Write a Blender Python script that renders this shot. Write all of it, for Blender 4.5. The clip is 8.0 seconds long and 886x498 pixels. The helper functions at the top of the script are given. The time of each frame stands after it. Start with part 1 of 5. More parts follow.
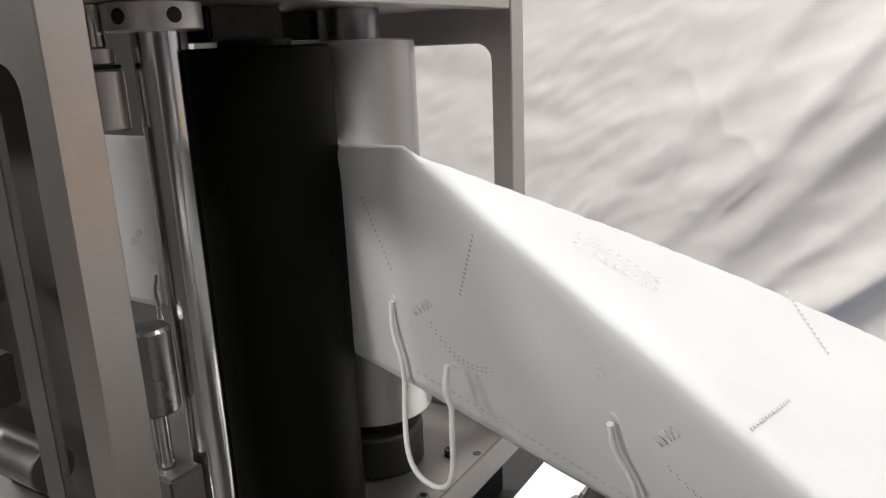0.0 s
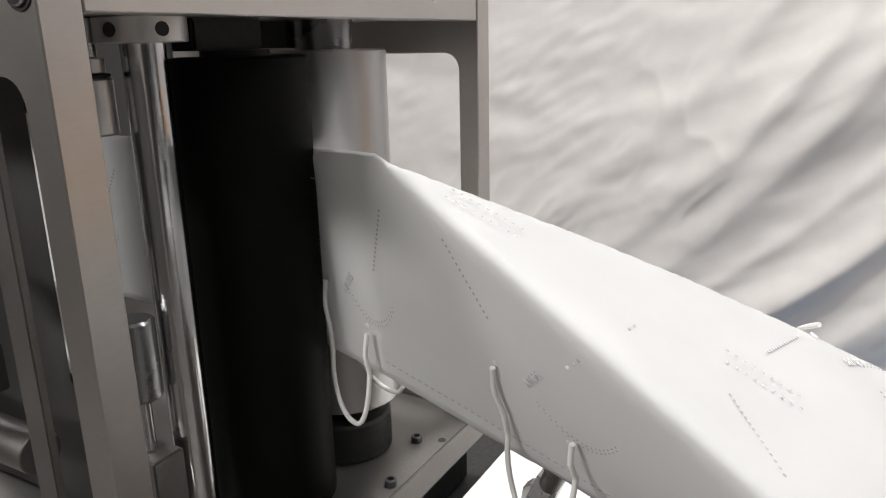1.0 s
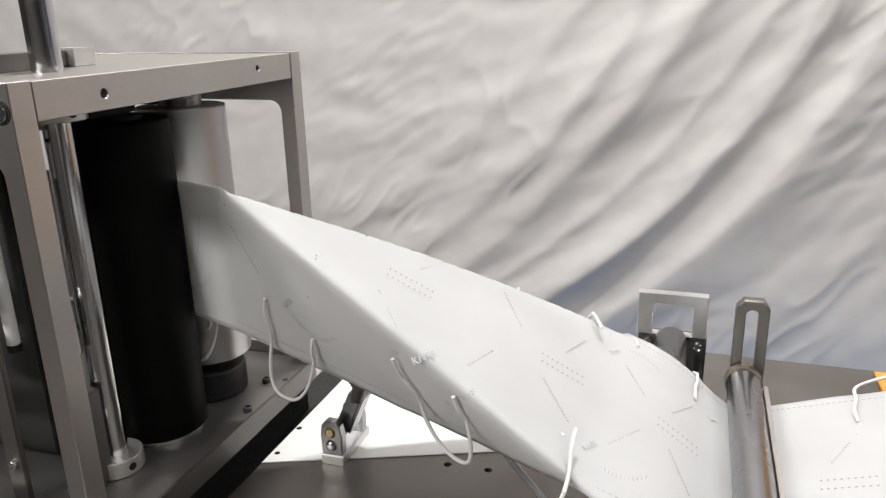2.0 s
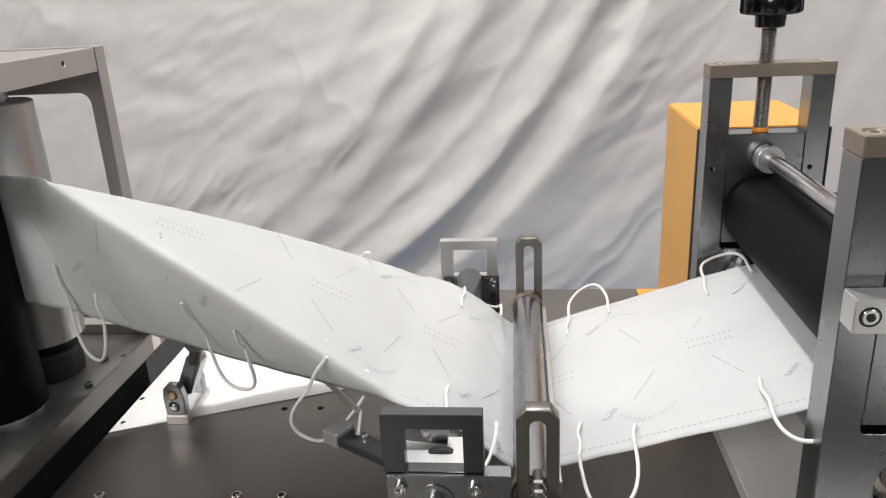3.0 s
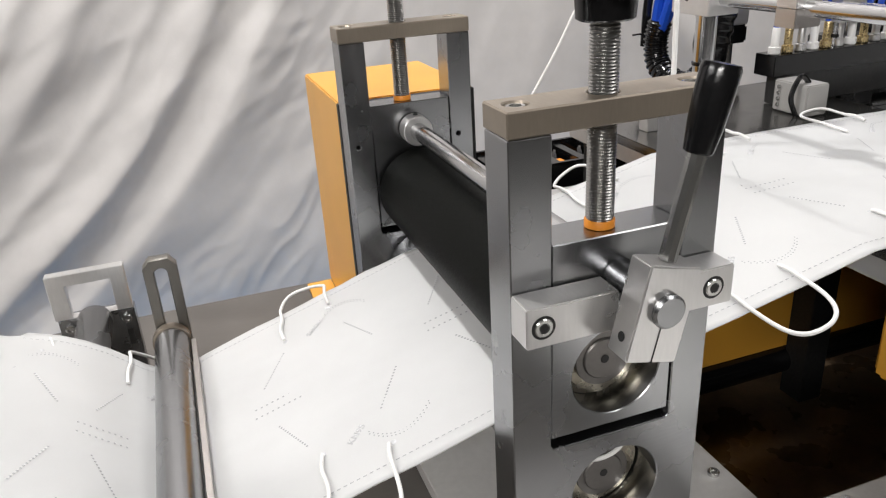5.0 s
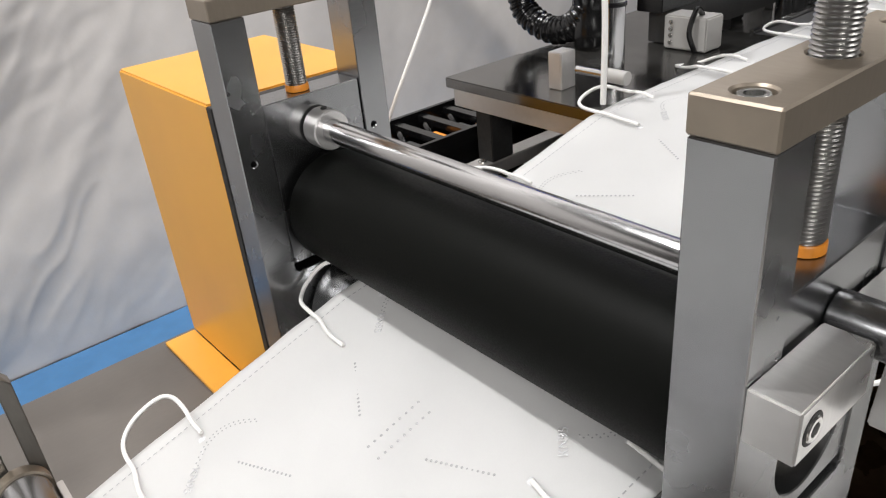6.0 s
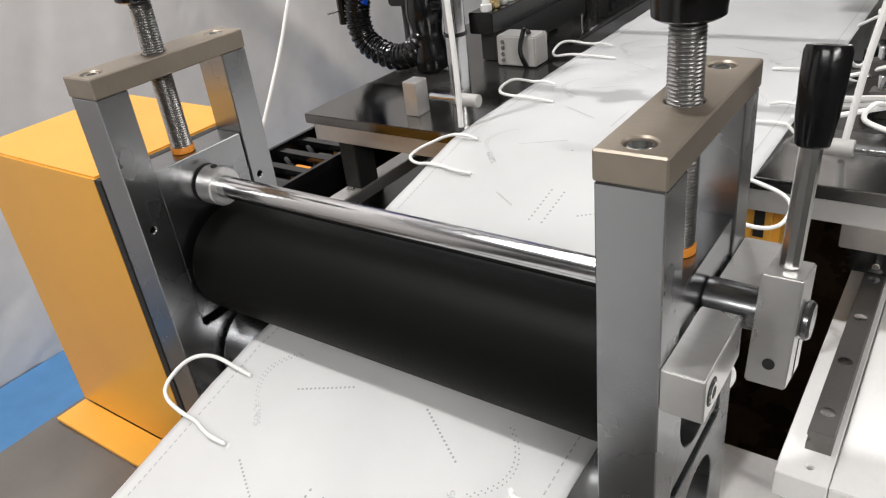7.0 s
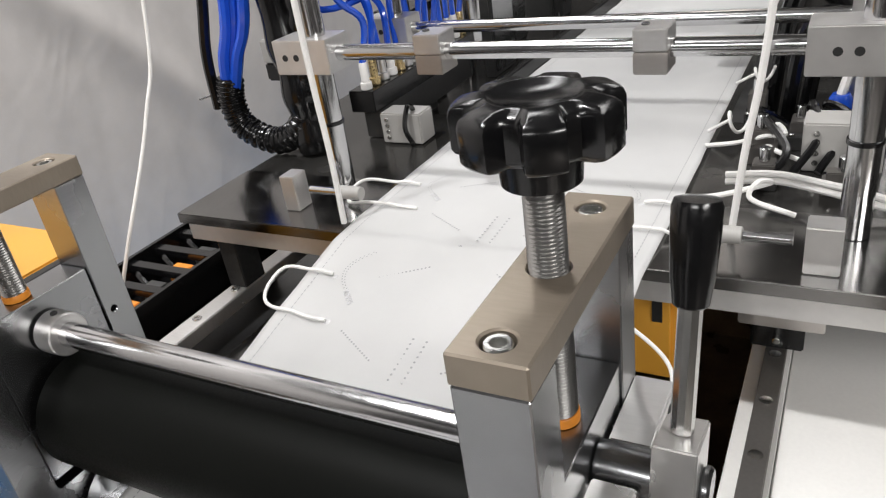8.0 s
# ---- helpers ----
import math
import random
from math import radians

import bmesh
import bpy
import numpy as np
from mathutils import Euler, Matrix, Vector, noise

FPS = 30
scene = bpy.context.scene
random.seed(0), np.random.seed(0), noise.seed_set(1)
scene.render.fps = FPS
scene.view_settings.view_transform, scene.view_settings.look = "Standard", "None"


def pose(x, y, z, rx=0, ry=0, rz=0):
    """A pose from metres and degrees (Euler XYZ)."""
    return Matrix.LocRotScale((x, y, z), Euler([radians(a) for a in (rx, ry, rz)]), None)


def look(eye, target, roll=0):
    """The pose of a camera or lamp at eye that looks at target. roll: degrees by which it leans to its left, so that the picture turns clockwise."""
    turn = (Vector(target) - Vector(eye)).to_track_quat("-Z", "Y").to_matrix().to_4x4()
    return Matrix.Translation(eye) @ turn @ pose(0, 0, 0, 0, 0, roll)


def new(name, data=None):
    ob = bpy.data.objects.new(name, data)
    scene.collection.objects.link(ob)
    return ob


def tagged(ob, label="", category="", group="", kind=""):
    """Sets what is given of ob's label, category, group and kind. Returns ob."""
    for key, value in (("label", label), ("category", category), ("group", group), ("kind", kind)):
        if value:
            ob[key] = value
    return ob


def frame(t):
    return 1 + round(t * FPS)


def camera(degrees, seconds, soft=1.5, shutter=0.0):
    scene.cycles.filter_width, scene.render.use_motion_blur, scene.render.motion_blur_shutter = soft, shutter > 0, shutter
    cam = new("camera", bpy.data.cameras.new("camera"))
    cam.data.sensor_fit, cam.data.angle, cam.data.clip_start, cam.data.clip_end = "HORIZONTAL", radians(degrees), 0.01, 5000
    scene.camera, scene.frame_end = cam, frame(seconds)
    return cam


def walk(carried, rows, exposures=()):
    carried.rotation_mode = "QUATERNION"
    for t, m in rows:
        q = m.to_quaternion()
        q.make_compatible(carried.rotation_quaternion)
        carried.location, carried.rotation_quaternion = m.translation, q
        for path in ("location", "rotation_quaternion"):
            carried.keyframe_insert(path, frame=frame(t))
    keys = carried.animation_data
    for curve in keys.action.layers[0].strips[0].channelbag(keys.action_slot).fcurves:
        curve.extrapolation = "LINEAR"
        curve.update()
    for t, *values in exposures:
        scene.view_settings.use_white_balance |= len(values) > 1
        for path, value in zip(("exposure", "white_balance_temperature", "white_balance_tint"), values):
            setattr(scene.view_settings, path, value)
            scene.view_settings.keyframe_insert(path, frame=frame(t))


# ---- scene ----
cam = camera(61.3, 8.0, soft=1.2)
PATH = [
    (0, (-0.393, -0.139, 0.401), (-1.413, 1.5, -0.121), -2.5),
    (0.5, (-0.391, -0.143, 0.401), (-1.423, 1.489, -0.121), -1.8),
    (1, (-0.377, -0.162, 0.411), (-1.327, 1.513, -0.127), -1.4),
    (1.5, (-0.317, -0.237, 0.44), (-1.107, 1.513, -0.121), -1.5),
    (1.7, (-0.286, -0.282, 0.459), (-1.008, 1.492, -0.116), -1.3),
    (2.8, (-0.187, -0.415, 0.498), (-0.481, 1.447, -0.169), -2.8),
    (3, (-0.192, -0.429, 0.495), (-0.393, 1.442, -0.18), -2.9),
    (3.5, (-0.187, -0.447, 0.494), (-0.186, 1.425, -0.21), -2.8),
    (4, (-0.143, -0.448, 0.493), (0.035, 1.41, -0.227), -2.3),
    (4.5, (-0.125, -0.392, 0.491), (0.235, 1.426, -0.26), -2.6),
    (4.7, (-0.127, -0.36, 0.489), (0.321, 1.431, -0.279), -2.9),
    (5.8, (-0.17, -0.118, 0.467), (0.803, 1.368, -0.453), -5.3),
    (6, (-0.184, -0.088, 0.47), (0.902, 1.301, -0.474), -5.6),
    (6.5, (-0.221, -0.071, 0.484), (1.067, 1.095, -0.506), -6.1),
    (7, (-0.232, -0.08, 0.509), (1.144, 0.995, -0.466), -7.3),
    (7.5, (-0.201, -0.079, 0.527), (1.247, 0.909, -0.436), -8.6),
    (8, (-0.16, -0.074, 0.538), (1.359, 0.838, -0.39), -8.7),
]
walk(cam, [(t, look(eye, target, roll)) for t, eye, target, roll in PATH], exposures=[(0.0, -0.02), (1.5, -0.14), (3.5, -0.24), (4.7, -0.22), (6.0, -0.20), (8.0, -0.28)])

# ---------- world and light ----------
world = bpy.data.worlds.new("hall_air")
scene.world = world
world.use_nodes = True
bg = world.node_tree.nodes["Background"]
bg.inputs["Color"].default_value = (0.82, 0.79, 0.77, 1)
bg.inputs["Strength"].default_value = 0.35


def area_lamp(name, eye, target, sx, sy, watts, colour):
    data = bpy.data.lights.new(name, "AREA")
    data.shape, data.size, data.size_y, data.energy, data.color = "RECTANGLE", sx, sy, watts, colour
    ob = new(name, data)
    ob.matrix_world = look(eye, target)
    return ob


area_lamp("ceiling_lamp", (-0.50, 0.80, 2.75), (-0.45, 0.22, 0.1), 0.14, 0.14, 60, (1.0, 0.985, 0.97))
# Unseen fill lamps, added to brighten steel faces, web side and curtain.
area_lamp("fill_lamp", (1.9, -1.3, 2.7), (0.0, 0.3, 0.1), 2.4, 0.6, 40, (1.0, 0.98, 0.96))
area_lamp("fill_lamp", (-1.9, -2.7, 2.0), (-0.2, 0.3, 0.1), 1.6, 0.35, 88, (1.0, 0.975, 0.95))
area_lamp("fill_lamp", (-3.3, 0.1, 2.3), (0.0, 0.2, 0.2), 2.0, 0.35, 44, (1.0, 0.985, 0.97))
area_lamp("fill_lamp", (1.4, 1.35, 3.0), (1.4, 2.0, 0.2), 3.8, 0.4, 80, (1.0, 0.985, 0.985))


# ---------- materials ----------
def material(name, colour, rough=0.5, metal=0.0, grain=0.0, grain_scale=(60, 60, 60), blotch=0.12, bump=0.0, bump_scale=300, rough_var=0.1, sheen=0.0, coat=0.0, wear=0.0, spec=0.5):
    m = bpy.data.materials.new(name)
    m.use_nodes = True
    nt = m.node_tree
    n, l = nt.nodes, nt.links
    b = n["Principled BSDF"]
    b.inputs["Metallic"].default_value = metal
    b.inputs["Sheen Weight"].default_value = sheen
    b.inputs["Coat Weight"].default_value = coat
    b.inputs["Specular IOR Level"].default_value = spec
    tc = n.new("ShaderNodeTexCoord")
    mp = n.new("ShaderNodeMapping")
    mp.inputs["Scale"].default_value = grain_scale
    l.new(tc.outputs["Object"], mp.inputs["Vector"])
    fine = n.new("ShaderNodeTexNoise")
    fine.inputs["Scale"].default_value, fine.inputs["Detail"].default_value = 8.0, 4.0
    l.new(mp.outputs["Vector"], fine.inputs["Vector"])
    big = n.new("ShaderNodeTexNoise")
    big.inputs["Scale"].default_value, big.inputs["Detail"].default_value = 14.0, 5.0
    l.new(tc.outputs["Object"], big.inputs["Vector"])
    r1 = n.new("ShaderNodeMapRange")
    r1.inputs["From Min"].default_value, r1.inputs["From Max"].default_value = 0.25, 0.75
    r1.inputs["To Min"].default_value, r1.inputs["To Max"].default_value = 1 - grain, 1 + grain
    l.new(fine.outputs["Fac"], r1.inputs["Value"])
    r2 = n.new("ShaderNodeMapRange")
    r2.inputs["From Min"].default_value, r2.inputs["From Max"].default_value = 0.3, 0.7
    r2.inputs["To Min"].default_value, r2.inputs["To Max"].default_value = 1 - blotch, 1 + blotch * 0.6
    l.new(big.outputs["Fac"], r2.inputs["Value"])
    mul = n.new("ShaderNodeMath")
    mul.operation = "MULTIPLY"
    l.new(r1.outputs["Result"], mul.inputs[0])
    l.new(r2.outputs["Result"], mul.inputs[1])
    col = n.new("ShaderNodeVectorMath")
    col.operation = "SCALE"
    col.inputs[0].default_value = colour
    l.new(mul.outputs["Value"], col.inputs["Scale"])
    l.new(col.outputs["Vector"], b.inputs["Base Color"])
    rr = n.new("ShaderNodeMapRange")
    rr.inputs["From Min"].default_value, rr.inputs["From Max"].default_value = 0.3, 0.7
    rr.inputs["To Min"].default_value, rr.inputs["To Max"].default_value = max(0.02, rough - rough_var), min(1.0, rough + rough_var)
    l.new((big if wear else fine).outputs["Fac"], rr.inputs["Value"])
    l.new(rr.outputs["Result"], b.inputs["Roughness"])
    if bump:
        bt = n.new("ShaderNodeTexNoise")
        bt.inputs["Scale"].default_value, bt.inputs["Detail"].default_value = bump_scale, 3.0
        l.new(tc.outputs["Object"], bt.inputs["Vector"])
        bp = n.new("ShaderNodeBump")
        bp.inputs["Strength"].default_value, bp.inputs["Distance"].default_value = bump, 0.001
        l.new(bt.outputs["Fac"], bp.inputs["Height"])
        l.new(bp.outputs["Normal"], b.inputs["Normal"])
    return m


def cloth(*args, **kw):
    """A thin cloth that lets some light through."""
    m = material(*args, **kw)
    n, l = m.node_tree.nodes, m.node_tree.links
    out = [x for x in n if x.type == "OUTPUT_MATERIAL"][0]
    tr = n.new("ShaderNodeBsdfTranslucent")
    tr.inputs["Color"].default_value = (0.84, 0.84, 0.83, 1)
    mix = n.new("ShaderNodeMixShader")
    mix.inputs["Fac"].default_value = 0.46
    l.new(n["Principled BSDF"].outputs["BSDF"], mix.inputs[1])
    l.new(tr.outputs["BSDF"], mix.inputs[2])
    l.new(mix.outputs["Shader"], out.inputs["Surface"])
    return m


M_STEEL = material("brushed_steel", (0.32, 0.324, 0.332), 0.27, 1.0, 0.04, (10, 10, 90), 0.05, wear=1, rough_var=0.015)
M_ALU = material("milled_aluminium", (0.68, 0.67, 0.66), 0.36, 0.85, 0.04, (70, 12, 12), 0.08, wear=1)
M_PLATE = material("ground_steel_plate", (0.55, 0.52, 0.495), 0.37, 0.97, 0.03, (20, 20, 60), 0.05, wear=1, rough_var=0.02)
M_ANOD = material("brown_anodised_bar", (0.30, 0.255, 0.205), 0.40, 0.65, 0.05, (80, 14, 14), 0.12, wear=1)
M_CHROME = material("polished_chrome", (0.58, 0.58, 0.585), 0.17, 1.0, 0.02, (40, 40, 40), 0.04, rough_var=0.02)
M_ZINC = material("zinc_plated_steel", (0.58, 0.58, 0.565), 0.24, 1.0, 0.01, (20, 20, 20), 0.05, rough_var=0.02)
M_THREAD = material("plated_thread", (0.36, 0.355, 0.345), 0.32, 1.0, 0.01, (20, 20, 20), 0.05, rough_var=0.02)
M_DARK = material("dark_steel", (0.10, 0.10, 0.10), 0.40, 0.7, 0.08, (30, 30, 30), 0.2, wear=1)
M_TABLE = material("steel_table", (0.19, 0.176, 0.163), 0.40, 0.80, 0.025, (14, 60, 14), 0.10, wear=1)
M_RUBBER = material("black_rubber", (0.0036, 0.0040, 0.0034), 0.52, 0.0, 0.10, (120, 120, 120), 0.15, bump=0.06, bump_scale=900, spec=0.075)
M_BLACK = material("black_plastic", (0.0055, 0.0055, 0.006), 0.20, 0.0, 0.05, (60, 60, 60), 0.1, rough_var=0.05)
M_BLACKM = material("blackened_frame", (0.012, 0.012, 0.012), 0.6, 0.0, 0.1, (30, 30, 30), 0.2)
M_YELLOW = material("yellow_paint", (0.71, 0.35, 0.045), 0.36, 0.0, 0.0, (12, 12, 12), 0.04, rough_var=0.0)
M_ORANGE = material("orange_cap", (0.85, 0.30, 0.03), 0.45, 0.0, 0.04, (60, 60, 60), 0.1)
M_WEB = cloth("white_nonwoven", (0.84, 0.84, 0.84), 0.85, 0.0, 0.025, (200, 200, 200), 0.06, bump=0.07, bump_scale=900, sheen=0.2)
M_ELASTIC = material("white_elastic", (0.84, 0.83, 0.81), 0.8, 0.0, 0.08, (300, 300, 300), 0.05, bump=0.4, bump_scale=1500)
M_CURTAIN = material("white_curtain_cloth", (0.655, 0.628, 0.612), 0.85, 0.0, 0.02, (60, 60, 60), 0.05, bump=0.2, bump_scale=160, sheen=0.15)
M_FLOOR = material("grey_hall_floor", (0.115, 0.105, 0.096), 0.5, 0.0, 0.06, (20, 20, 20), 0.2, wear=1)
M_BLUE = material("blue_floor_strip", (0.085, 0.24, 0.48), 0.6, 0.0, 0.05, (20, 20, 20), 0.1)
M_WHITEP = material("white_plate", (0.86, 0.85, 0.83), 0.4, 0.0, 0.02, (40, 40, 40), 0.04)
M_HOSEB = material("blue_air_hose", (0.015, 0.09, 0.62), 0.16, 0.0, 0.02, (20, 20, 20), 0.1, rough_var=0.02, coat=0.4)
M_BRASS = material("brass_fitting", (0.62, 0.48, 0.25), 0.3, 0.9, 0.05, (60, 60, 60), 0.1)
M_GREYB = material("grey_sensor_box", (0.42, 0.41, 0.395), 0.5, 0.1, 0.03, (40, 40, 40), 0.06)
M_EMBOSS = material("pressed_weld_dots", (0.47, 0.47, 0.48), 0.5, 0.0, 0.05, (90, 90, 90), 0.05)
M_SHAFT = material("dull_shaft_steel", (0.19, 0.18, 0.17), 0.45, 0.85, 0.06, (40, 40, 40), 0.12, wear=1)
M_DECK = material("polished_deck_steel", (0.22, 0.216, 0.212), 0.16, 1.0, 0.03, (12, 60, 12), 0.15, wear=1, rough_var=0.07)
M_DRUM = material("turned_drum_steel", (0.50, 0.495, 0.49), 0.38, 0.92, 0.01, (8, 8, 40), 0.06, rough_var=0.04)
M_SEAM = material("pressed_edge_seam", (0.50, 0.50, 0.51), 0.6, 0.0, 0.05, (90, 90, 90), 0.05)
M_RACE = material("bearing_race", (0.42, 0.385, 0.31), 0.28, 0.95, 0.02, (20, 20, 20), 0.06, rough_var=0.03)
M_POST = material("dark_brown_post", (0.20, 0.188, 0.170), 0.36, 0.80, 0.05, (80, 14, 14), 0.12, wear=1)
M_GUN = material("blued_dark_steel", (0.125, 0.13, 0.142), 0.30, 1.0, 0.03, (30, 30, 30), 0.06, wear=1, rough_var=0.02)
M_MATTE = material("matte_cast_aluminium", (0.64, 0.625, 0.61), 0.50, 0.35, 0.04, (30, 30, 30), 0.08, wear=1)
M_OIL = material("oily_brown_pan", (0.17, 0.115, 0.07), 0.30, 0.3, 0.1, (18, 18, 18), 0.45, wear=1)
M_WALL = material("hall_wall_paint", (0.16, 0.155, 0.15), 0.8, 0.0, 0.02, (10, 10, 10), 0.05)


# ---------- mesh helpers ----------
def finish(bm, smooth=35):
    bmesh.ops.recalc_face_normals(bm, faces=bm.faces[:])
    for f in bm.faces:
        f.smooth = True
    for e in bm.edges:
        e.smooth = not (len(e.link_faces) == 2 and e.calc_face_angle(0) > radians(smooth))


def part(name, bm, mat, parent=None, label="", smooth=35):
    finish(bm, smooth)
    me = bpy.data.meshes.new(name)
    bm.to_mesh(me)
    bm.free()
    me.materials.append(mat)
    ob = new(name, me)
    if parent is not None:
        ob.parent = parent
        ob.matrix_parent_inverse = Matrix.Identity(4)
    if label:
        tagged(ob, label)
    return ob


def thing(name, at, label, category, group="", kind=""):
    e = new(name)
    e.empty_display_size = 0.02
    e.location = at
    return tagged(e, label, category, group, kind)


def bevelled(bm, width, segments=2):
    if width:
        sharp = [e for e in bm.edges if len(e.link_faces) == 2 and e.calc_face_angle(0) > radians(40)]
        bmesh.ops.bevel(bm, geom=sharp, offset=width, segments=segments, affect="EDGES", clamp_overlap=True)
    return bm


def box(x0, x1, y0, y1, z0, z1, bevel=0.0008, bm=None, m=None):
    b = bmesh.new()
    bmesh.ops.create_cube(b, size=1, matrix=Matrix.Translation(((x0 + x1) / 2, (y0 + y1) / 2, (z0 + z1) / 2)) @ Matrix.Diagonal((abs(x1 - x0), abs(y1 - y0), abs(z1 - z0), 1)))
    bevelled(b, bevel)
    if m is not None:
        bmesh.ops.transform(b, matrix=m, verts=b.verts[:])
    return b if bm is None else merge(bm, b)


def merge(bm, other):
    me = bpy.data.meshes.new("tmp")
    other.to_mesh(me)
    other.free()
    bm.from_mesh(me)
    bpy.data.meshes.remove(me)
    return bm


def revolve(profile, m, seg=32, bm=None):
    """Rings of (radius, height) about z, closed at both ends, then placed by m."""
    b = bmesh.new()
    rings = []
    for r, h in profile:
        rings.append([b.verts.new((r * math.cos(2 * math.pi * i / seg), r * math.sin(2 * math.pi * i / seg), h)) for i in range(seg)])
    for a, c in zip(rings, rings[1:]):
        for i in range(seg):
            b.faces.new((a[i], a[(i + 1) % seg], c[(i + 1) % seg], c[i]))
    b.faces.new(rings[0][::-1])
    b.faces.new(rings[-1])
    bmesh.ops.transform(b, matrix=m, verts=b.verts[:])
    return b if bm is None else merge(bm, b)


def along(p0, p1):
    """z runs from p0 to p1."""
    d = Vector(p1) - Vector(p0)
    return Matrix.Translation(p0) @ d.to_track_quat("Z", "Y").to_matrix().to_4x4(), d.length


def rod(p0, p1, r, seg=28, chamfer=0.0006, bm=None):
    m, n = along(p0, p1)
    c = min(chamfer, r * 0.4, n * 0.3)
    return revolve([(r - c, 0), (r, c), (r, n - c), (r - c, n)], m, seg, bm)


def thread(p0, p1, r, pitch=0.002, seg=20, bm=None):
    m, n = along(p0, p1)
    prof, k = [], max(2, int(n / pitch))
    for i in range(k):
        h = n * i / k
        prof += [(r * 0.90, h), (r, h + 0.5 * n / k)]
    prof.append((r * 0.90, n))
    return revolve(prof, m, seg, bm)


def tube(points, r, seg=8, bm=None, closed=False):
    b = bmesh.new()
    pts = [Vector(p) for p in points]
    rings, side = [], None
    for i, p in enumerate(pts):
        a = pts[max(0, i - 1)] if not closed else pts[i - 1]
        c = pts[min(len(pts) - 1, i + 1)] if not closed else pts[(i + 1) % len(pts)]
        d = (c - a).normalized()
        if side is None:
            side = d.orthogonal().normalized()
        side = (side - d * side.dot(d)).normalized()
        up = d.cross(side)
        rad = r[i] if isinstance(r, (list, tuple)) else r
        rings.append([b.verts.new(p + (side * math.cos(2 * math.pi * k / seg) + up * math.sin(2 * math.pi * k / seg)) * rad) for k in range(seg)])
    pairs = list(zip(rings, rings[1:])) + ([(rings[-1], rings[0])] if closed else [])
    for a, c in pairs:
        for k in range(seg):
            b.faces.new((a[k], a[(k + 1) % seg], c[(k + 1) % seg], c[k]))
    if not closed:
        b.faces.new(rings[0][::-1])
        b.faces.new(rings[-1])
    return b if bm is None else merge(bm, b)


def spline(ctrl, n=40):
    """Smooth points through the given ones."""
    c = [Vector(p) for p in ctrl]
    c = [c[0] * 2 - c[1], *c, c[-1] * 2 - c[-2]]
    out = []
    for i in range(1, len(c) - 2):
        for k in range(n // (len(c) - 3)):
            t = k / (n // (len(c) - 3))
            a, b, d, e = c[i - 1:i + 3]
            out.append(0.5 * (2 * b + (d - a) * t + (2 * a - 5 * b + 4 * d - e) * t * t + (3 * b - a - 3 * d + e) * t ** 3))
    return out + [c[-2]]


def rounded(x0, x1, z0, z1, r=0.0, n=6, chamfer=False):
    """The outline of a rectangle with round corners, in two axes."""
    if not r:
        return [(x0, z0), (x1, z0), (x1, z1), (x0, z1)]
    out = []
    for cx, cz, a0 in ((x1 - r, z0 + r, -90), (x1 - r, z1 - r, 0), (x0 + r, z1 - r, 90), (x0 + r, z0 + r, 180)):
        for k in range(n + 1):
            a = radians(a0 + 90 * k / n)
            out.append((cx + r * math.cos(a), cz + r * math.sin(a)))
    return out


def circle(cx, cz, r, n=32):
    return [(cx + r * math.cos(2 * math.pi * k / n), cz + r * math.sin(2 * math.pi * k / n)) for k in range(n)]


def cut_plate(outer, holes, d0, d1, axis="y", bevel=0.0006):
    """A plate with openings through it, d0 to d1 thick along axis."""
    b = bmesh.new()
    at = {"y": lambda p: (p[0], d0, p[1]), "x": lambda p: (d0, p[0], p[1]), "z": lambda p: (p[0], p[1], d0)}[axis]
    edges = []
    for loop in (outer, *holes):
        vs = [b.verts.new(at(p)) for p in loop]
        edges += [b.edges.new((vs[i], vs[(i + 1) % len(vs)])) for i in range(len(vs))]
    bmesh.ops.triangle_fill(b, edges=edges, use_beauty=True)
    geo = bmesh.ops.extrude_face_region(b, geom=b.faces[:])
    d = {"y": (0, d1 - d0, 0), "x": (d1 - d0, 0, 0), "z": (0, 0, d1 - d0)}[axis]
    bmesh.ops.translate(b, vec=d, verts=[v for v in geo["geom"] if isinstance(v, bmesh.types.BMVert)])
    bmesh.ops.recalc_face_normals(b, faces=b.faces[:])
    return bevelled(b, bevel, 1)


def socket_head(at, normal, r=0.005, h=0.005):
    """A socket-head cap screw with its hexagon recess."""
    m, _ = along(at, Vector(at) + Vector(normal))
    b = revolve([(r, 0), (r, h - 0.0006), (r - 0.0006, h), (r * 0.58, h), (r * 0.52, h * 0.45), (0.0003, h * 0.45)], m, 18)
    return b


# ---------- the hall ----------
TZ = 0.075      # top of the machine table
FLOOR = -0.72


def slab(name, x0, x1, y0, y1, z0, z1, mat, label, category):
    return tagged(part(name, box(x0, x1, y0, y1, z0, z1, 0.002), mat), label, category, kind="structure")


FOLDS = [(-0.47, 0.857, -0.222, 0.075, 0.050, 0.062), (-0.456, 0.729, -0.0195, 0.050, 0.13, 0.050), (-0.33, 0.893, -0.606, 0.085, 0.060, 0.042),
         (-0.64, 1.06, -0.779, 0.070, 0.055, 0.034), (-0.60, 1.25, -1.06, 0.060, 0.050, 0.018), (-0.50, 0.95, -0.40, 0.035, 0.03, 0.012)]


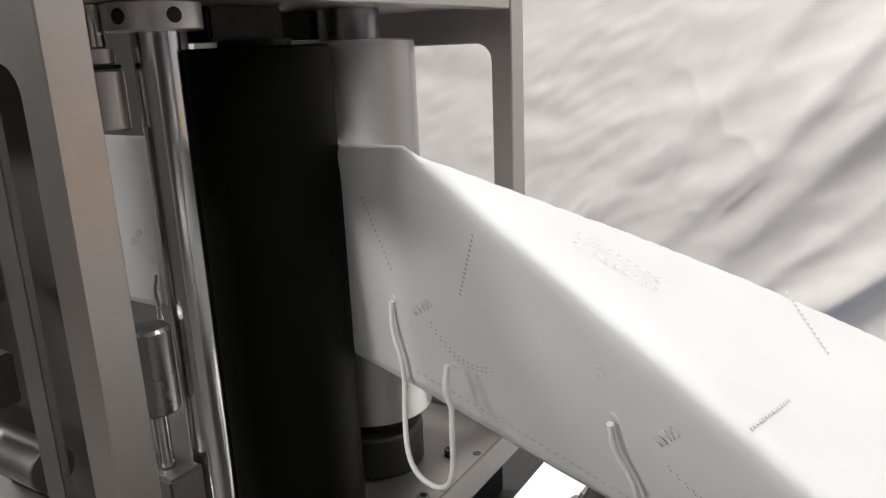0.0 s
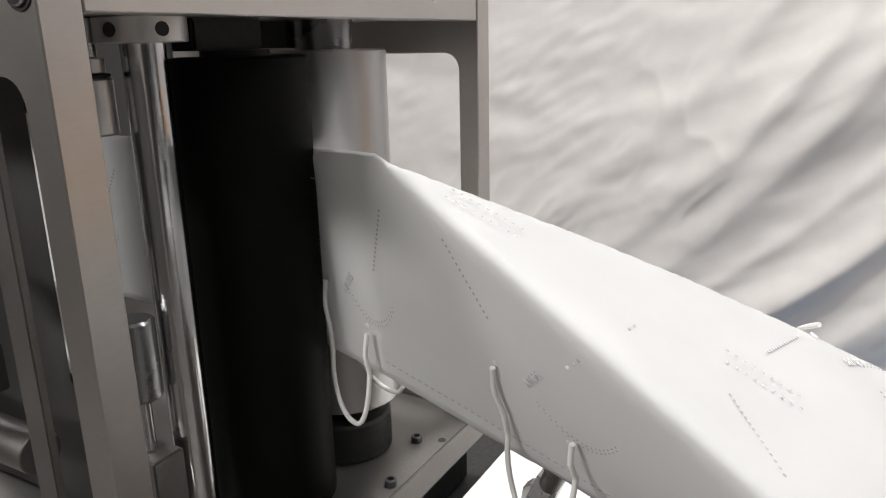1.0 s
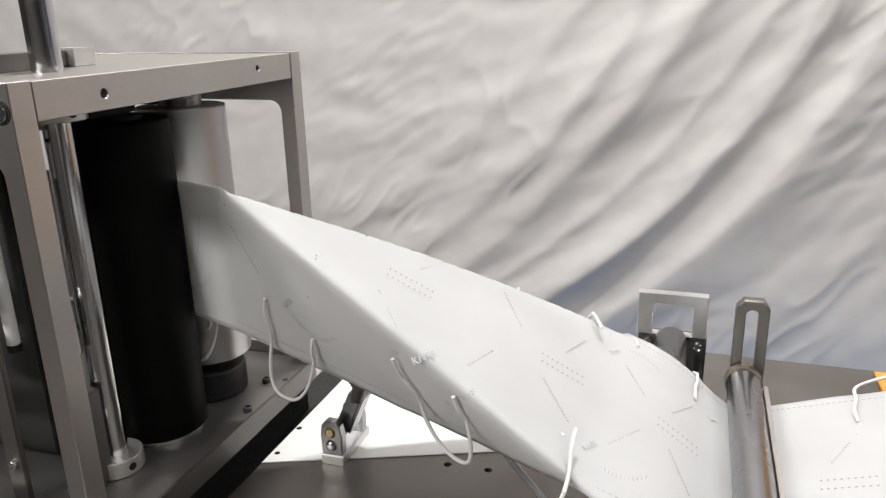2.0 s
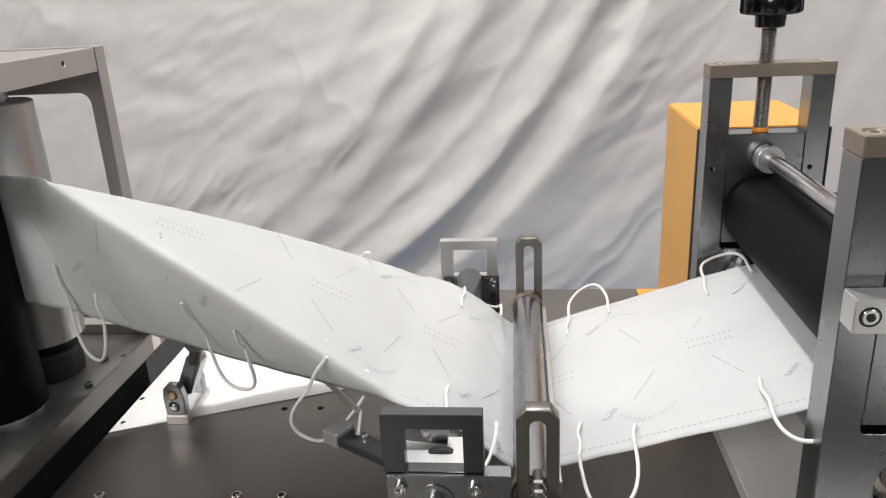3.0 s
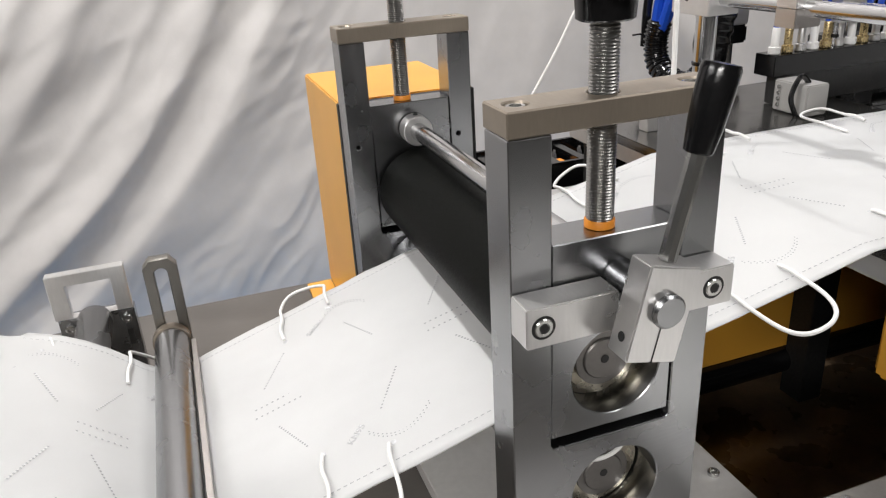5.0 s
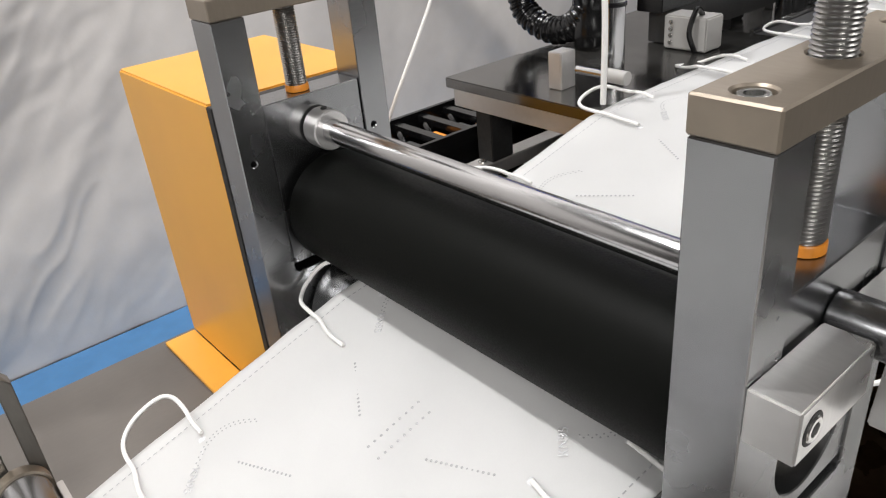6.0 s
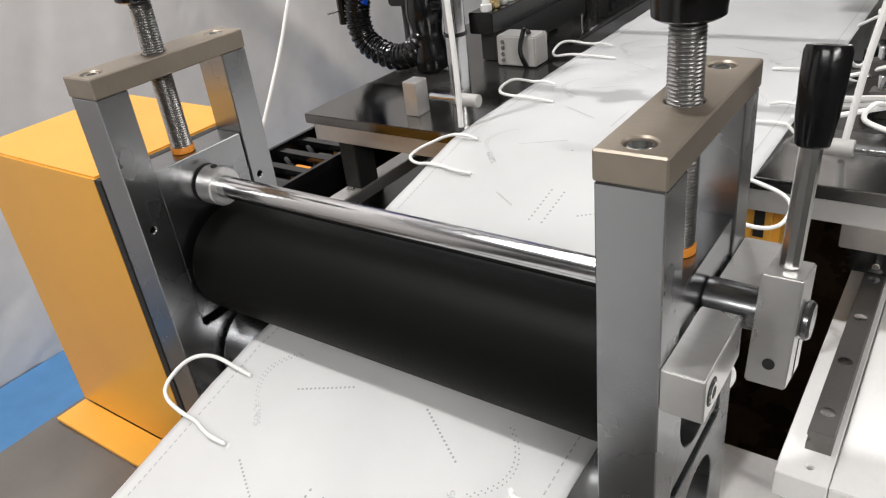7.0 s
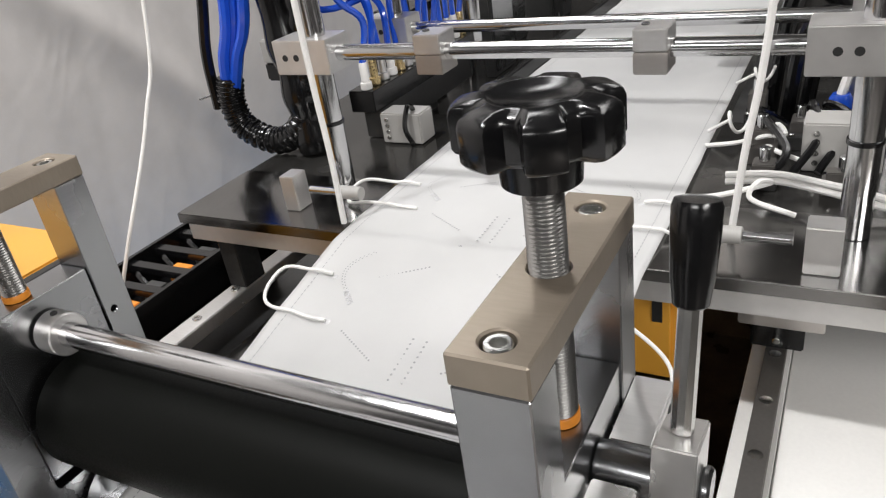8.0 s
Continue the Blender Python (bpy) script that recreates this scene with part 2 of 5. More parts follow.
def hall():
    slab("floor", -6, 7, -4, 2.6, FLOOR - 0.1, FLOOR, M_FLOOR, "grey concrete hall floor under the machine", "floor")
    slab("trim", -0.8, 7, 1.62, 1.98, FLOOR + 0.001, FLOOR + 0.012, M_BLUE, "blue strip laid along the foot of the curtain", "floor strip")
    # Unseen walls and ceiling close the hall, dark grey so steel reflects little.
    slab("wall_south", -6, 7, -4.1, -4, FLOOR, 4.0, M_WALL, "plain dark grey wall behind the viewer, unseen", "wall")
    slab("wall_west", -6.1, -6, -4.1, 2.7, FLOOR, 4.0, M_WALL, "plain dark grey end wall, unseen", "wall")
    slab("wall_east", 7, 7.1, -4.1, 2.7, FLOOR, 4.0, M_WALL, "plain dark grey end wall, unseen", "wall")
    slab("wall_north", -6, 7, 2.6, 2.7, FLOOR, 4.0, M_WALL, "plain dark grey wall behind the curtain, unseen", "wall")
    slab("ceiling", -6, 7, -4, 2.6, 4.0, 4.1, M_WALL, "plain dark grey hall ceiling, unseen", "ceiling")
    # the curtain: soft slanting folds from the upper right to the lower left
    nx, nz, x0, x1, z0, z1 = 900, 330, -3.0, 3.6, FLOOR + 0.005, 2.6
    verts, faces = [], []
    for j in range(nz + 1):
        z = z0 + (z1 - z0) * j / nz
        for i in range(nx + 1):
            x = x0 + (x1 - x0) * i / nx
            dx, dz = x - 0.80, z - 1.75
            r = math.hypot(dx, dz)
            th = math.atan2(dz, dx) + 0.22 * r + 0.03 * noise.noise(Vector((x * 1.1, z * 1.1, 3)))
            right = max(0.0, min(1.0, (x - 0.30) / 0.40))
            left = max(0.0, min(1.0, (-0.2 - x) / 0.9))
            fold = noise.noise(Vector((th * 5.2, r * 0.25, 7))) + 0.55 * noise.noise(Vector((th * 12.5, r * 0.35, 2)))
            fine = noise.noise(Vector((th * 26, r * 1.6, 5)))
            wrk = noise.noise(Vector((th * 17 + r * 2.5, r * 5.5, 9)))
            soft = math.sin(x * 8 + z * 0.5 + 1.5 * noise.noise(Vector((x * 2, z * 0.5, 4))))
            d = 0.014 * fold * (1 - 0.3 * left) + 0.010 * soft * right
            crease = noise.noise(Vector((x * 7 + z * 9, (z - 0.6 * x) * 26, 11))) * max(0.0, 0.3 + noise.noise(Vector((x * 2.2, z * 2.2, 13))))
            d += 0.0045 * fine * (1 - 0.6 * right) + (0.003 + 0.0018 * left) * wrk * (1 - 0.8 * right) + (0.0044 + 0.0004 * left) * crease * (1 - 0.7 * right)
            ridge = (1 - abs(noise.noise(Vector(((x - 0.8 * z) * 11 + 0.8 * fold, (x + z) * 3.2, 17))))) ** 5
            patch = max(0.0, 0.22 + noise.noise(Vector((x * 3.1, z * 3.1, 23))))
            d -= (0.0030 + 0.0022 * left) * ridge * patch * 2.2 * (1 - 0.75 * right)
            # the long folds: crest x over height z (a quadratic), slopes to both sides, height
            zz = min(z, 0.55)
            for k2, k1, k0, wl, wr, high in FOLDS:
                cx = k2 * zz * zz + k1 * zz + k0 + (z - zz) * (2 * k2 * zz + k1) + 0.020 * noise.noise(Vector((z * 2.3, k0 * 9, 31)))
                off = (x - cx) / math.hypot(1, 2 * k2 * zz + k1)
                w = wl if off < 0 else wr
                d -= high * (0.75 + 0.5 * noise.noise(Vector((z * 1.9, k0 * 5, 37)))) / (1 + (off / w) ** 2) ** 1.5
            # one broad drape that sweeps down behind the ear-loop station
            ax, az, bx, bz, wide, high = 1.32, 0.32, 1.83, -0.18, 0.075, 0.030
            ln = math.hypot(bx - ax, bz - az)
            ux, uz = (bx - ax) / ln, (bz - az) / ln
            run, off = (x - ax) * ux + (z - az) * uz, (x - ax) * -uz + (z - az) * ux
            off += 0.10 * (run - ln / 2) ** 2
            d -= high * math.exp(-(off / wide) ** 2) * math.exp(-((run - ln / 2) / (1.1 * ln)) ** 4)
            verts.append((x, 1.99 + d, z))
    for j in range(nz):
        for i in range(nx):
            a = j * (nx + 1) + i
            faces.append((a, a + 1, a + nx + 2, a + nx + 1))
    me = bpy.data.meshes.new("backdrop")
    me.from_pydata(verts, [], faces)
    me.shade_smooth()
    me.materials.append(M_CURTAIN)
    ob = new("backdrop", me)
    sol = ob.modifiers.new("cloth", "SOLIDIFY")
    sol.thickness = 0.003
    tagged(ob, "white cloth curtain hanging in slanting folds behind the machine", "curtain", kind="structure")


# ---------- table and frames ----------
def machine_table():
    t = thing("machine_table", (0, 0, 0), "brushed steel machine table with drilled holes under the web", "table")
    holes = [circle(x, y, 0.0035, 10) for x, y in ((-0.6095, 0.2585), (-0.607, 0.2115), (-0.442, 0.242), (-0.403, 0.244), (-0.53, 0.03), (-0.08, 0.42))]
    part("tabletop", cut_plate([(-0.6135, -0.55), (0.165, -0.55), (0.165, 0.56), (-0.6135, 0.56)], holes, TZ - 0.02, TZ, "z", 0.001), M_TABLE, t)
    part("apron", box(-0.60, 0.15, -0.53, 0.545, FLOOR + 0.25, TZ - 0.0205, 0.002), M_BLACKM, t, "blackened underframe")
    for x in (-0.56, 0.11):
        for y in (-0.49, 0.50):
            part("leg", box(x - 0.03, x + 0.03, y - 0.03, y + 0.03, FLOOR, FLOOR + 0.25, 0.003), M_BLACKM, t)
    for x, y in ((-0.4395, 0.0905), (-0.399, 0.091), (-0.563, 0.087)):
        s = socket_head((x, y, TZ), (0, 0, 1), 0.0048, 0.009)
        tagged(part("cap_screw", s, M_ZINC), "small zinc cap screw standing on the steel table", "screw", "table screws")


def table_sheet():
    """Pale sheet added for the bright, straight-edged patch of table below the fold."""
    tagged(part("patch_sheet", cut_plate([(-0.6125, 0.1930), (-0.391, 0.2795), (-0.335, 0.3010), (-0.335, 0.47), (-0.6125, 0.47)], [circle(-0.6085, 0.2585, 0.0030, 10), circle(-0.6065, 0.2115, 0.0028, 10)], TZ + 0.0002, TZ + 0.0016, "z", 0.0003), M_WHITEP), "thin pale sheet added for the bright patch of table below the fold", "sheet")


def fold_frame():
    """The frame with the two upright rollers that take the folded web."""
    f = thing("roller_frame", (-0.7, 0.17, 0.1), "grey steel frame with rounded windows round two upright rollers", "frame")
    f.matrix_basis = Matrix.Identity(4)
    ox0, ox1, lip = -0.93, -0.622, 0.0155
    for y0, y1, nm in ((0.0, 0.0176, "side_plate"), (0.3265, 0.3450, "side_plate")):
        part(nm, cut_plate([(ox0, 0.10), (ox1, 0.10), (ox1, 0.4485), (ox0, 0.4485)], [rounded(ox0 + 0.03, ox1 - lip, 0.135, 0.402, 0.012)], y0, y1, "y", 0.0007), M_PLATE, f)
    hole = [circle(0.076, 0.4345, 0.0032, 14), circle(0.2675, 0.4375, 0.0026, 14)]
    part("top_beam", cut_plate([(0.0182, 0.4235), (0.3259, 0.4235), (0.3259, 0.4478), (0.0182, 0.4478)], hole, -0.640, -0.6225, "x", 0.0006), M_PLATE, f)
    for y in (0.076, 0.2675):
        part("tapped_hole", rod((-0.6262, y, 0.4345 if y < 0.1 else 0.4375), (-0.6245, y, 0.4345 if y < 0.1 else 0.4375), 0.0031, 12, 0.0001), M_BLACKM, f)
    part("top_plate", box(-0.92, -0.6405, 0.0182, 0.3259, 0.4255, 0.4474), M_PLATE, f)
    part("base_plate", box(-0.93, -0.6225, -0.02, 0.358, 0.098, 0.1222, 0.001), M_SHAFT, f)
    part("underframe", box(-0.92, -0.6145, -0.20, 0.56, FLOOR, 0.0450, 0.002), M_BLACKM, f, "black underframe")
    part("riser", box(-0.92, -0.645, -0.01, 0.345, 0.0455, 0.0975, 0.002), M_BLACKM, f, "black riser")
    for z in (0.431, 0.112):
        part("bolt_recess", rod((-0.6302, -0.0006, z), (-0.6302, 0.001, z), 0.0074, 24, 0.0001), M_BLACKM, f)
        part("corner_bolt", socket_head((-0.6302, -0.0006, z), (0, -1, 0), 0.0058, 0.0016), M_ZINC, f)
    for x, y in ((-0.644, 0.262), (-0.630, 0.205)):
        part("base_bolt", socket_head((x, y, 0.1222), (0, 0, 1), 0.0042, 0.005), M_DARK, f)
    part("base_hole", rod((-0.628, 0.272, 0.1219), (-0.628, 0.272, 0.1224), 0.0030, 14, 0.0001), M_BLACKM, f)
    # guide rod with its collars
    gx, gy = -0.685, 0.093
    part("guide_rod", rod((gx, gy, 0.1225), (gx, gy, 0.505), 0.0106, 36), M_CHROME, f, "polished guide rod")
    for z0, z1 in ((0.4130, 0.4252), (0.1225, 0.137)):
        c = revolve([(0.0108, z0), (0.0210, z0), (0.0216, z0 + 0.0006), (0.0216, z1 - 0.0006), (0.0210, z1), (0.0108, z1)], Matrix.Translation((gx, gy, 0)), 40)
        col = part("collar", c, M_ALU, f)
        for a in (-78, -14):
            d = Vector((math.cos(radians(a)), math.sin(radians(a)), 0))
            part("grub_screw", rod(Vector((gx, gy, (z0 + z1) / 2)) + d * 0.0205, Vector((gx, gy, (z0 + z1) / 2)) + d * 0.0219, 0.0034, 14, 0.0002), M_BLACKM, col)
    # bars and block lying on the top plate
    part("clamp_bar", box(-0.735, -0.712, 0.030, 0.140, 0.4476, 0.4600), M_SHAFT, f)
    part("stop_block", box(-0.735, -0.706, 0.1405, 0.1640, 0.4476, 0.4616), M_ALU, f)
    part("clamp_bar", box(-0.775, -0.760, 0.030, 0.12, 0.4476, 0.462), M_PLATE, f)
    # bearing housings above the rollers
    part("bearing_housing", box(-0.738, -0.690, 0.130, 0.183, 0.4085, 0.4252, 0.0015), M_BLACKM, f, "dark bearing housing")
    part("bearing_housing", box(-0.745, -0.706, 0.2245, 0.2365, 0.4085, 0.4252, 0.0015), M_DARK, f, "dark bearing housing")
    part("spacer_block", box(-0.725, -0.703, 0.110, 0.1275, 0.4020, 0.4252, 0.001), M_ALU, f)
    part("foot_block", box(-0.705, -0.672, 0.208, 0.232, 0.1224, 0.128), M_BLACKM, f)
    # the two air cylinders beside the guide rod, one hanging, one standing
    cx, cy = -0.7005, 0.0735
    part("air_cylinder", revolve([(0.0088, 0.3705), (0.0098, 0.3715), (0.0098, 0.3965), (0.0088, 0.3975)], Matrix.Translation((cx, cy, 0)), 32), M_ALU, f, "short aluminium air cylinder")
    part("cylinder_cap", rod((cx, cy, 0.3977), (cx, cy, 0.3995), 0.0092, 28), M_BLACKM, f)
    part("cylinder_nut", revolve([(0.0066, 0.3997), (0.0072, 0.4001), (0.0072, 0.4062), (0.0066, 0.4066)], Matrix.Translation((cx, cy, 0)), 18), M_ALU, f)
    part("piston_rod", rod((cx, cy, 0.4067), (cx, cy, 0.4254), 0.0042, 20), M_CHROME, f)
    part("air_fitting", rod((cx - 0.006, cy - 0.004, 0.411), (cx - 0.030, cy - 0.016, 0.411), 0.0030, 14), M_CHROME, f)
    lx, ly = -0.6900, 0.0695
    part("air_cylinder", revolve([(0.0092, 0.2355), (0.0105, 0.237), (0.0105, 0.2775), (0.0092, 0.279)], Matrix.Translation((lx, ly, 0)), 32), M_STEEL, f, "worn steel air cylinder")
    part("piston_rod", rod((lx, ly, 0.205), (lx, ly, 0.2353), 0.0036, 18), M_CHROME, f)
    part("clevis_block", box(lx - 0.016, lx + 0.014, ly - 0.010, ly + 0.010, 0.1224, 0.2048, 0.0012), M_SHAFT, f)
    part("clevis_hole", rod((lx + 0.002, ly - 0.0104, 0.186), (lx + 0.002, ly - 0.0098, 0.186), 0.0036, 16, 0.0001), M_BLACKM, f)
    # what shows through the window of the side plate
    part("inner_rail", box(-0.90, -0.755, 0.019, 0.0345, 0.150, 0.166), M_DARK, f)
    part("inner_cover", box(-0.90, -0.7480, 0.092, 0.0980, 0.1226, 0.4252, 0.001), M_DARK, f, "dark inner upright plate")
    part("inner_upright", box(-0.7265, -0.7105, 0.028, 0.0325, 0.1226, 0.4252, 0.0008), M_SHAFT, f)
    part("inner_clamp", box(-0.80, -0.765, 0.022, 0.0445, 0.235, 0.262), M_DARK, f)
    part("inner_clamp", box(-0.82, -0.760, 0.022, 0.0445, 0.290, 0.306), M_DARK, f)
    part("inner_beam", rod((-0.90, 0.040, 0.205), (-0.74, 0.040, 0.205), 0.012, 18), M_SHAFT, f)
    part("inner_tube", rod((-0.757, 0.080, 0.232), (-0.757, 0.080, 0.380), 0.0052, 18), M_WHITEP, f, "milky sight tube")
    for z0, z1 in ((0.226, 0.2319), (0.3801, 0.386)):
        part("tube_end", rod((-0.757, 0.080, z0), (-0.757, 0.080, z1), 0.0056, 18), M_BLACKM, f)
    for x, z in ((-0.79, 0.225), (-0.775, 0.272), (-0.735, 0.400), (-0.718, 0.160)):
        part("inner_screw", socket_head((x, 0.028, z), (0, -1, 0), 0.0040, 0.004), M_ZINC, f)
    part("inner_cable", tube(spline([(-0.86, 0.030, 0.33), (-0.80, 0.024, 0.292), (-0.77, 0.022, 0.285), (-0.752, 0.026, 0.268)], 18), 0.0028, 8), M_WHITEP, f, "milky air tube")


def upright_roller(y, z0, z1, mat, label, name):
    r = thing(name, (-0.688, y, 0), label, "roller")
    prof = [(0.0382, z0), (0.0394, z0 + 0.0012), (0.0394, z1 - 0.0012), (0.0382, z1)]
    part("drum", revolve(prof, Matrix(), 64), mat, r)
    part("journal", revolve([(0.0190, z1 + 0.0001), (0.0190, 0.4085 if y < 0.2 else 0.4252)], Matrix(), 28), M_STEEL if z0 > 0.14 else M_BLACKM, r)
    if z0 > 0.14:
        part("flange", revolve([(0.026, 0.1224), (0.032, 0.124), (0.032, 0.150), (0.030, 0.152), (0.022, 0.153), (0.022, z0 - 0.0001)], Matrix(), 36), M_BLACKM, r, "black bearing flange")
    else:
        part("flange", revolve([(0.033, 0.1223), (0.0355, 0.1226), (0.0355, 0.1250), (0.0345, z0 - 0.0001)], Matrix(), 48), M_CHROME, r, "bright bottom ring")
    return r


# ---------- the nip stands ----------
SX = 0.120


def nip_stand(y0, lower_label, name="nip_stand"):
    """One slotted upright with bearing block, cap bar, spindle and star knob; its front face at y0."""
    s = thing(name, (0, y0, 0), lower_label, "roller stand", "nip roller stands")
    y1 = 0.0275
    outer = [(0, 0.0897), (SX, 0.0897), (SX, 0.390), (0.0985, 0.390), (0.0985, 0.2125), (0.0965, 0.2105), (0.0245, 0.2105), (0.0225, 0.2125), (0.0225, 0.390), (0, 0.390)]
    holes = [circle(0.065, 0.170, 0.0285, 40), circle(0.0085, 0.298, 0.0022, 10), circle(0.1055, 0.298, 0.0022, 10)]
    part("upright", cut_plate(outer, holes, 0, y1, "y", 0.0006), M_STEEL, s)
    bar = part("cap_bar", cut_plate([(-0.0004, -0.0006), (SX + 0.0004, -0.0006), (SX + 0.0004, y1 + 0.0006), (-0.0004, y1 + 0.0006)], [circle(0.0105, 0.0138, 0.0062, 22), circle(0.107, 0.0138, 0.0062, 22), circle(0.057, 0.0138, 0.0078, 22)], 0.3903, 0.4033, "z", 0.0008), M_ANOD, s, "brown anodised cap bar")
    for x in (0.0105, 0.107):
        part("cap_screw", socket_head((x, 0.0138, 0.3945), (0, 0, 1), 0.0052, 0.008), M_ZINC, bar)
    blk = part("bearing_block", cut_plate([(0.0232, 0.2165), (0.0978, 0.2165), (0.0978, 0.3335), (0.0232, 0.3335)], [circle(0.063, 0.2515, 0.0275, 40)], 0.0012, y1 - 0.0012, "y", 0.0006), M_STEEL, s)
    for cx, cz, own in ((0.063, 0.2515, blk), (0.065, 0.170, s)):
        for r0, r1, d0, d1, mat in ((0.0228, 0.0272, 0.0215, 0.0265, M_RACE), (0.0196, 0.0222, 0.0170, 0.0265, M_RACE), (0.0178, 0.0193, 0.0190, 0.0265, M_BLACKM), (0.0150, 0.0173, 0.0150, 0.0265, M_SHAFT)):
            part("bearing_ring", revolve([(r0, d0), (r1, d0), (r1, d1), (r0, d1)], Matrix.Translation((cx, 0, cz)) @ pose(0, 0, 0, -90, 0, 0), 40), mat, own)
        part("shaft_end", revolve([(0.0008, 0.0160), (0.0022, 0.0136), (0.0122, 0.0136), (0.0130, 0.0144), (0.0130, 0.0265)], Matrix.Translation((cx, 0, cz)) @ pose(0, 0, 0, -90, 0, 0), 36), M_SHAFT, own)
        part("shaft_centre", rod((cx, 0.0131, cz), (cx, 0.0135, cz), 0.0026, 14), M_BLACKM, own)
    part("spindle", thread((0.057, 0.0138, 0.3336), (0.057, 0.0138, 0.443), 0.0074, 0.0016, 36), M_THREAD, s, "zinc-plated threaded spindle")
    part("spindle_collar", revolve([(0.0076, 0.3337), (0.0080, 0.3340), (0.0080, 0.3376), (0.0076, 0.3382)], Matrix.Translation((0.057, 0.0138, 0)), 24), M_ORANGE, s, "orange plastic collar")
    # star knob with seven lobes
    b = bmesh.new()
    seg, rings = 112, []
    for h, k, lobe in ((0.449, 0.86, 1), (0.4500, 0.96, 1), (0.4515, 1.0, 1), (0.4630, 1.0, 1), (0.4650, 0.97, 1), (0.4664, 0.90, 1), (0.4675, 0.76, 0.8), (0.4680, 0.60, 0.2), (0.4678, 0.52, 0), (0.4664, 0.46, 0), (0.4660, 0.1, 0)):
        ring = []
        for i in range(seg):
            a = 2 * math.pi * i / seg
            w = 0.5 + 0.5 * math.cos(7 * a)
            w = max(0.0, min(1.0, (w - 0.10) / 0.45))
            w = w * w * (3 - 2 * w)
            r = 0.0290 * k * (1 - lobe * 0.25 * (1 - w))
            ring.append(b.verts.new((0.057 + r * math.cos(a), 0.0138 + r * math.sin(a), h)))
        rings.append(ring)
    for p, q in zip(rings, rings[1:]):
        for i in range(seg):
            b.faces.new((p[i], p[(i + 1) % seg], q[(i + 1) % seg], q[i]))
    b.faces.new(rings[0][::-1])
    b.faces.new(rings[-1])
    knob = part("star_knob", b, M_BLACK, s, "glossy black plastic star knob", 50)
    part("knob_hub", revolve([(0.0125, 0.4365), (0.0140, 0.4375), (0.0148, 0.4490)], Matrix.Translation((0.057, 0.0138, 0)), 32), M_BLACK, knob)
    return s


def lever_gear():
    """Eccentric shaft across both stands with its clamp bar and hand lever."""
    s = thing("lever_shaft", (0.058, 0, 0.313), "chrome lifting shaft with clamp bar and black-gripped hand lever", "lever")
    s.matrix_basis = Matrix.Identity(4)
    cx, cz = 0.0615, 0.3095
    part("shaft", rod((cx, 0.0278, cz), (cx, 0.3485, cz), 0.0078, 32), M_CHROME, s)
    part("shaft_end", rod((cx, -0.0245, cz), (cx, 0.0008, cz), 0.0100, 32), M_STEEL, s)
    ring = revolve([(0.0080, 0.333), (0.0130, 0.333), (0.0138, 0.334), (0.0138, 0.3478), (0.0080, 0.3478)], Matrix.Translation((cx, 0, cz)) @ pose(0, 0, 0, -90, 0, 0), 36)
    r = part("stop_ring", ring, M_ALU, s)
    part("grub_screw", rod((cx, 0.340, cz + 0.0132), (cx, 0.340, cz + 0.0152), 0.0022, 12), M_BLACKM, r)
    for x0, x1 in ((-0.0005, cx - 0.0115), (cx + 0.0115, 0.1185)):
        cb = part("clamp_bar", box(x0, x1, -0.0185, -0.0003, 0.2905, 0.3125), M_ALU, s)
        bx = 0.0085 if x0 < 0.03 else 0.106
        part("counterbore", rod((bx, -0.0187, 0.3015), (bx, -0.0180, 0.3015), 0.0064, 24, 0.0001), M_BLACKM, cb)
        sc = part("cap_screw", socket_head((bx, -0.0187, 0.3015), (0, -1, 0), 0.0050, 0.0008), M_ZINC, cb)
        part("hex_recess", rod((bx, -0.0196, 0.3015), (bx, -0.0190, 0.3015), 0.0026, 6, 0.0001), M_BLACKM, sc)
    tilt = pose(cx, 0.013, cz, 0, 13.5, 0)
    blk = part("lever_block", box(-0.0145, 0.0145, -0.0530, -0.0362, -0.0285, 0.0215, 0.0008, None, tilt), M_ALU, s)
    part("shaft_cap", rod((cx, -0.0402, cz), (cx, -0.0442, cz), 0.0088, 32, 0.0012), M_STEEL, blk)
    part("clamp_slot", box(-0.0003, 0.0003, -0.0533, -0.0361, -0.0287, -0.009, 0, None, tilt), M_BLACKM, blk)
    m = tilt
    p = lambda x, y, z: m @ Vector((x, y, z))
    part("clamp_screw", rod(p(0.0146, -0.045, -0.017), p(0.0185, -0.045, -0.017), 0.0042, 16), M_ZINC, blk)
    part("cross_hole", rod(p(-0.0149, -0.045, -0.018), p(-0.0146, -0.045, -0.018), 0.0026, 14, 0.0001), M_BLACKM, blk)
    part("lever_arm", rod(p(0, -0.0445, 0.0216), p(0, -0.0445, 0.079), 0.0046, 10), M_ZINC, s, "bright steel lever arm")
    mm, n = along(p(0, -0.0445, 0.0735), p(0, -0.0445, 0.1135))
    part("grip", revolve([(0.0060, 0), (0.0068, 0.0008), (0.0082, 0.012), (0.0090, 0.028), (0.0091, 0.0375), (0.0083, 0.0398), (0.004, 0.0402)], mm, 30), M_BLACK, s, "black plastic hand grip")


def nip_roller(cx, cz, r, mat, name, label):
    """Built about its own axis so that it can turn."""
    t = thing(name, (cx, 0, cz), label, "roller")
    turn = pose(0, 0, 0, -90, 0, 0)
    part("drum", revolve([(r - 0.002, 0.031), (r, 0.033), (r, 0.344), (r - 0.002, 0.346)], turn, 64), mat, t)
    part("journal", revolve([(0.0135, 0.0262), (0.0135, 0.0309)], turn, 24), M_STEEL, t)
    part("journal", revolve([(0.0135, 0.3461), (0.0135, 0.3515)], turn, 24), M_STEEL, t)
    return t


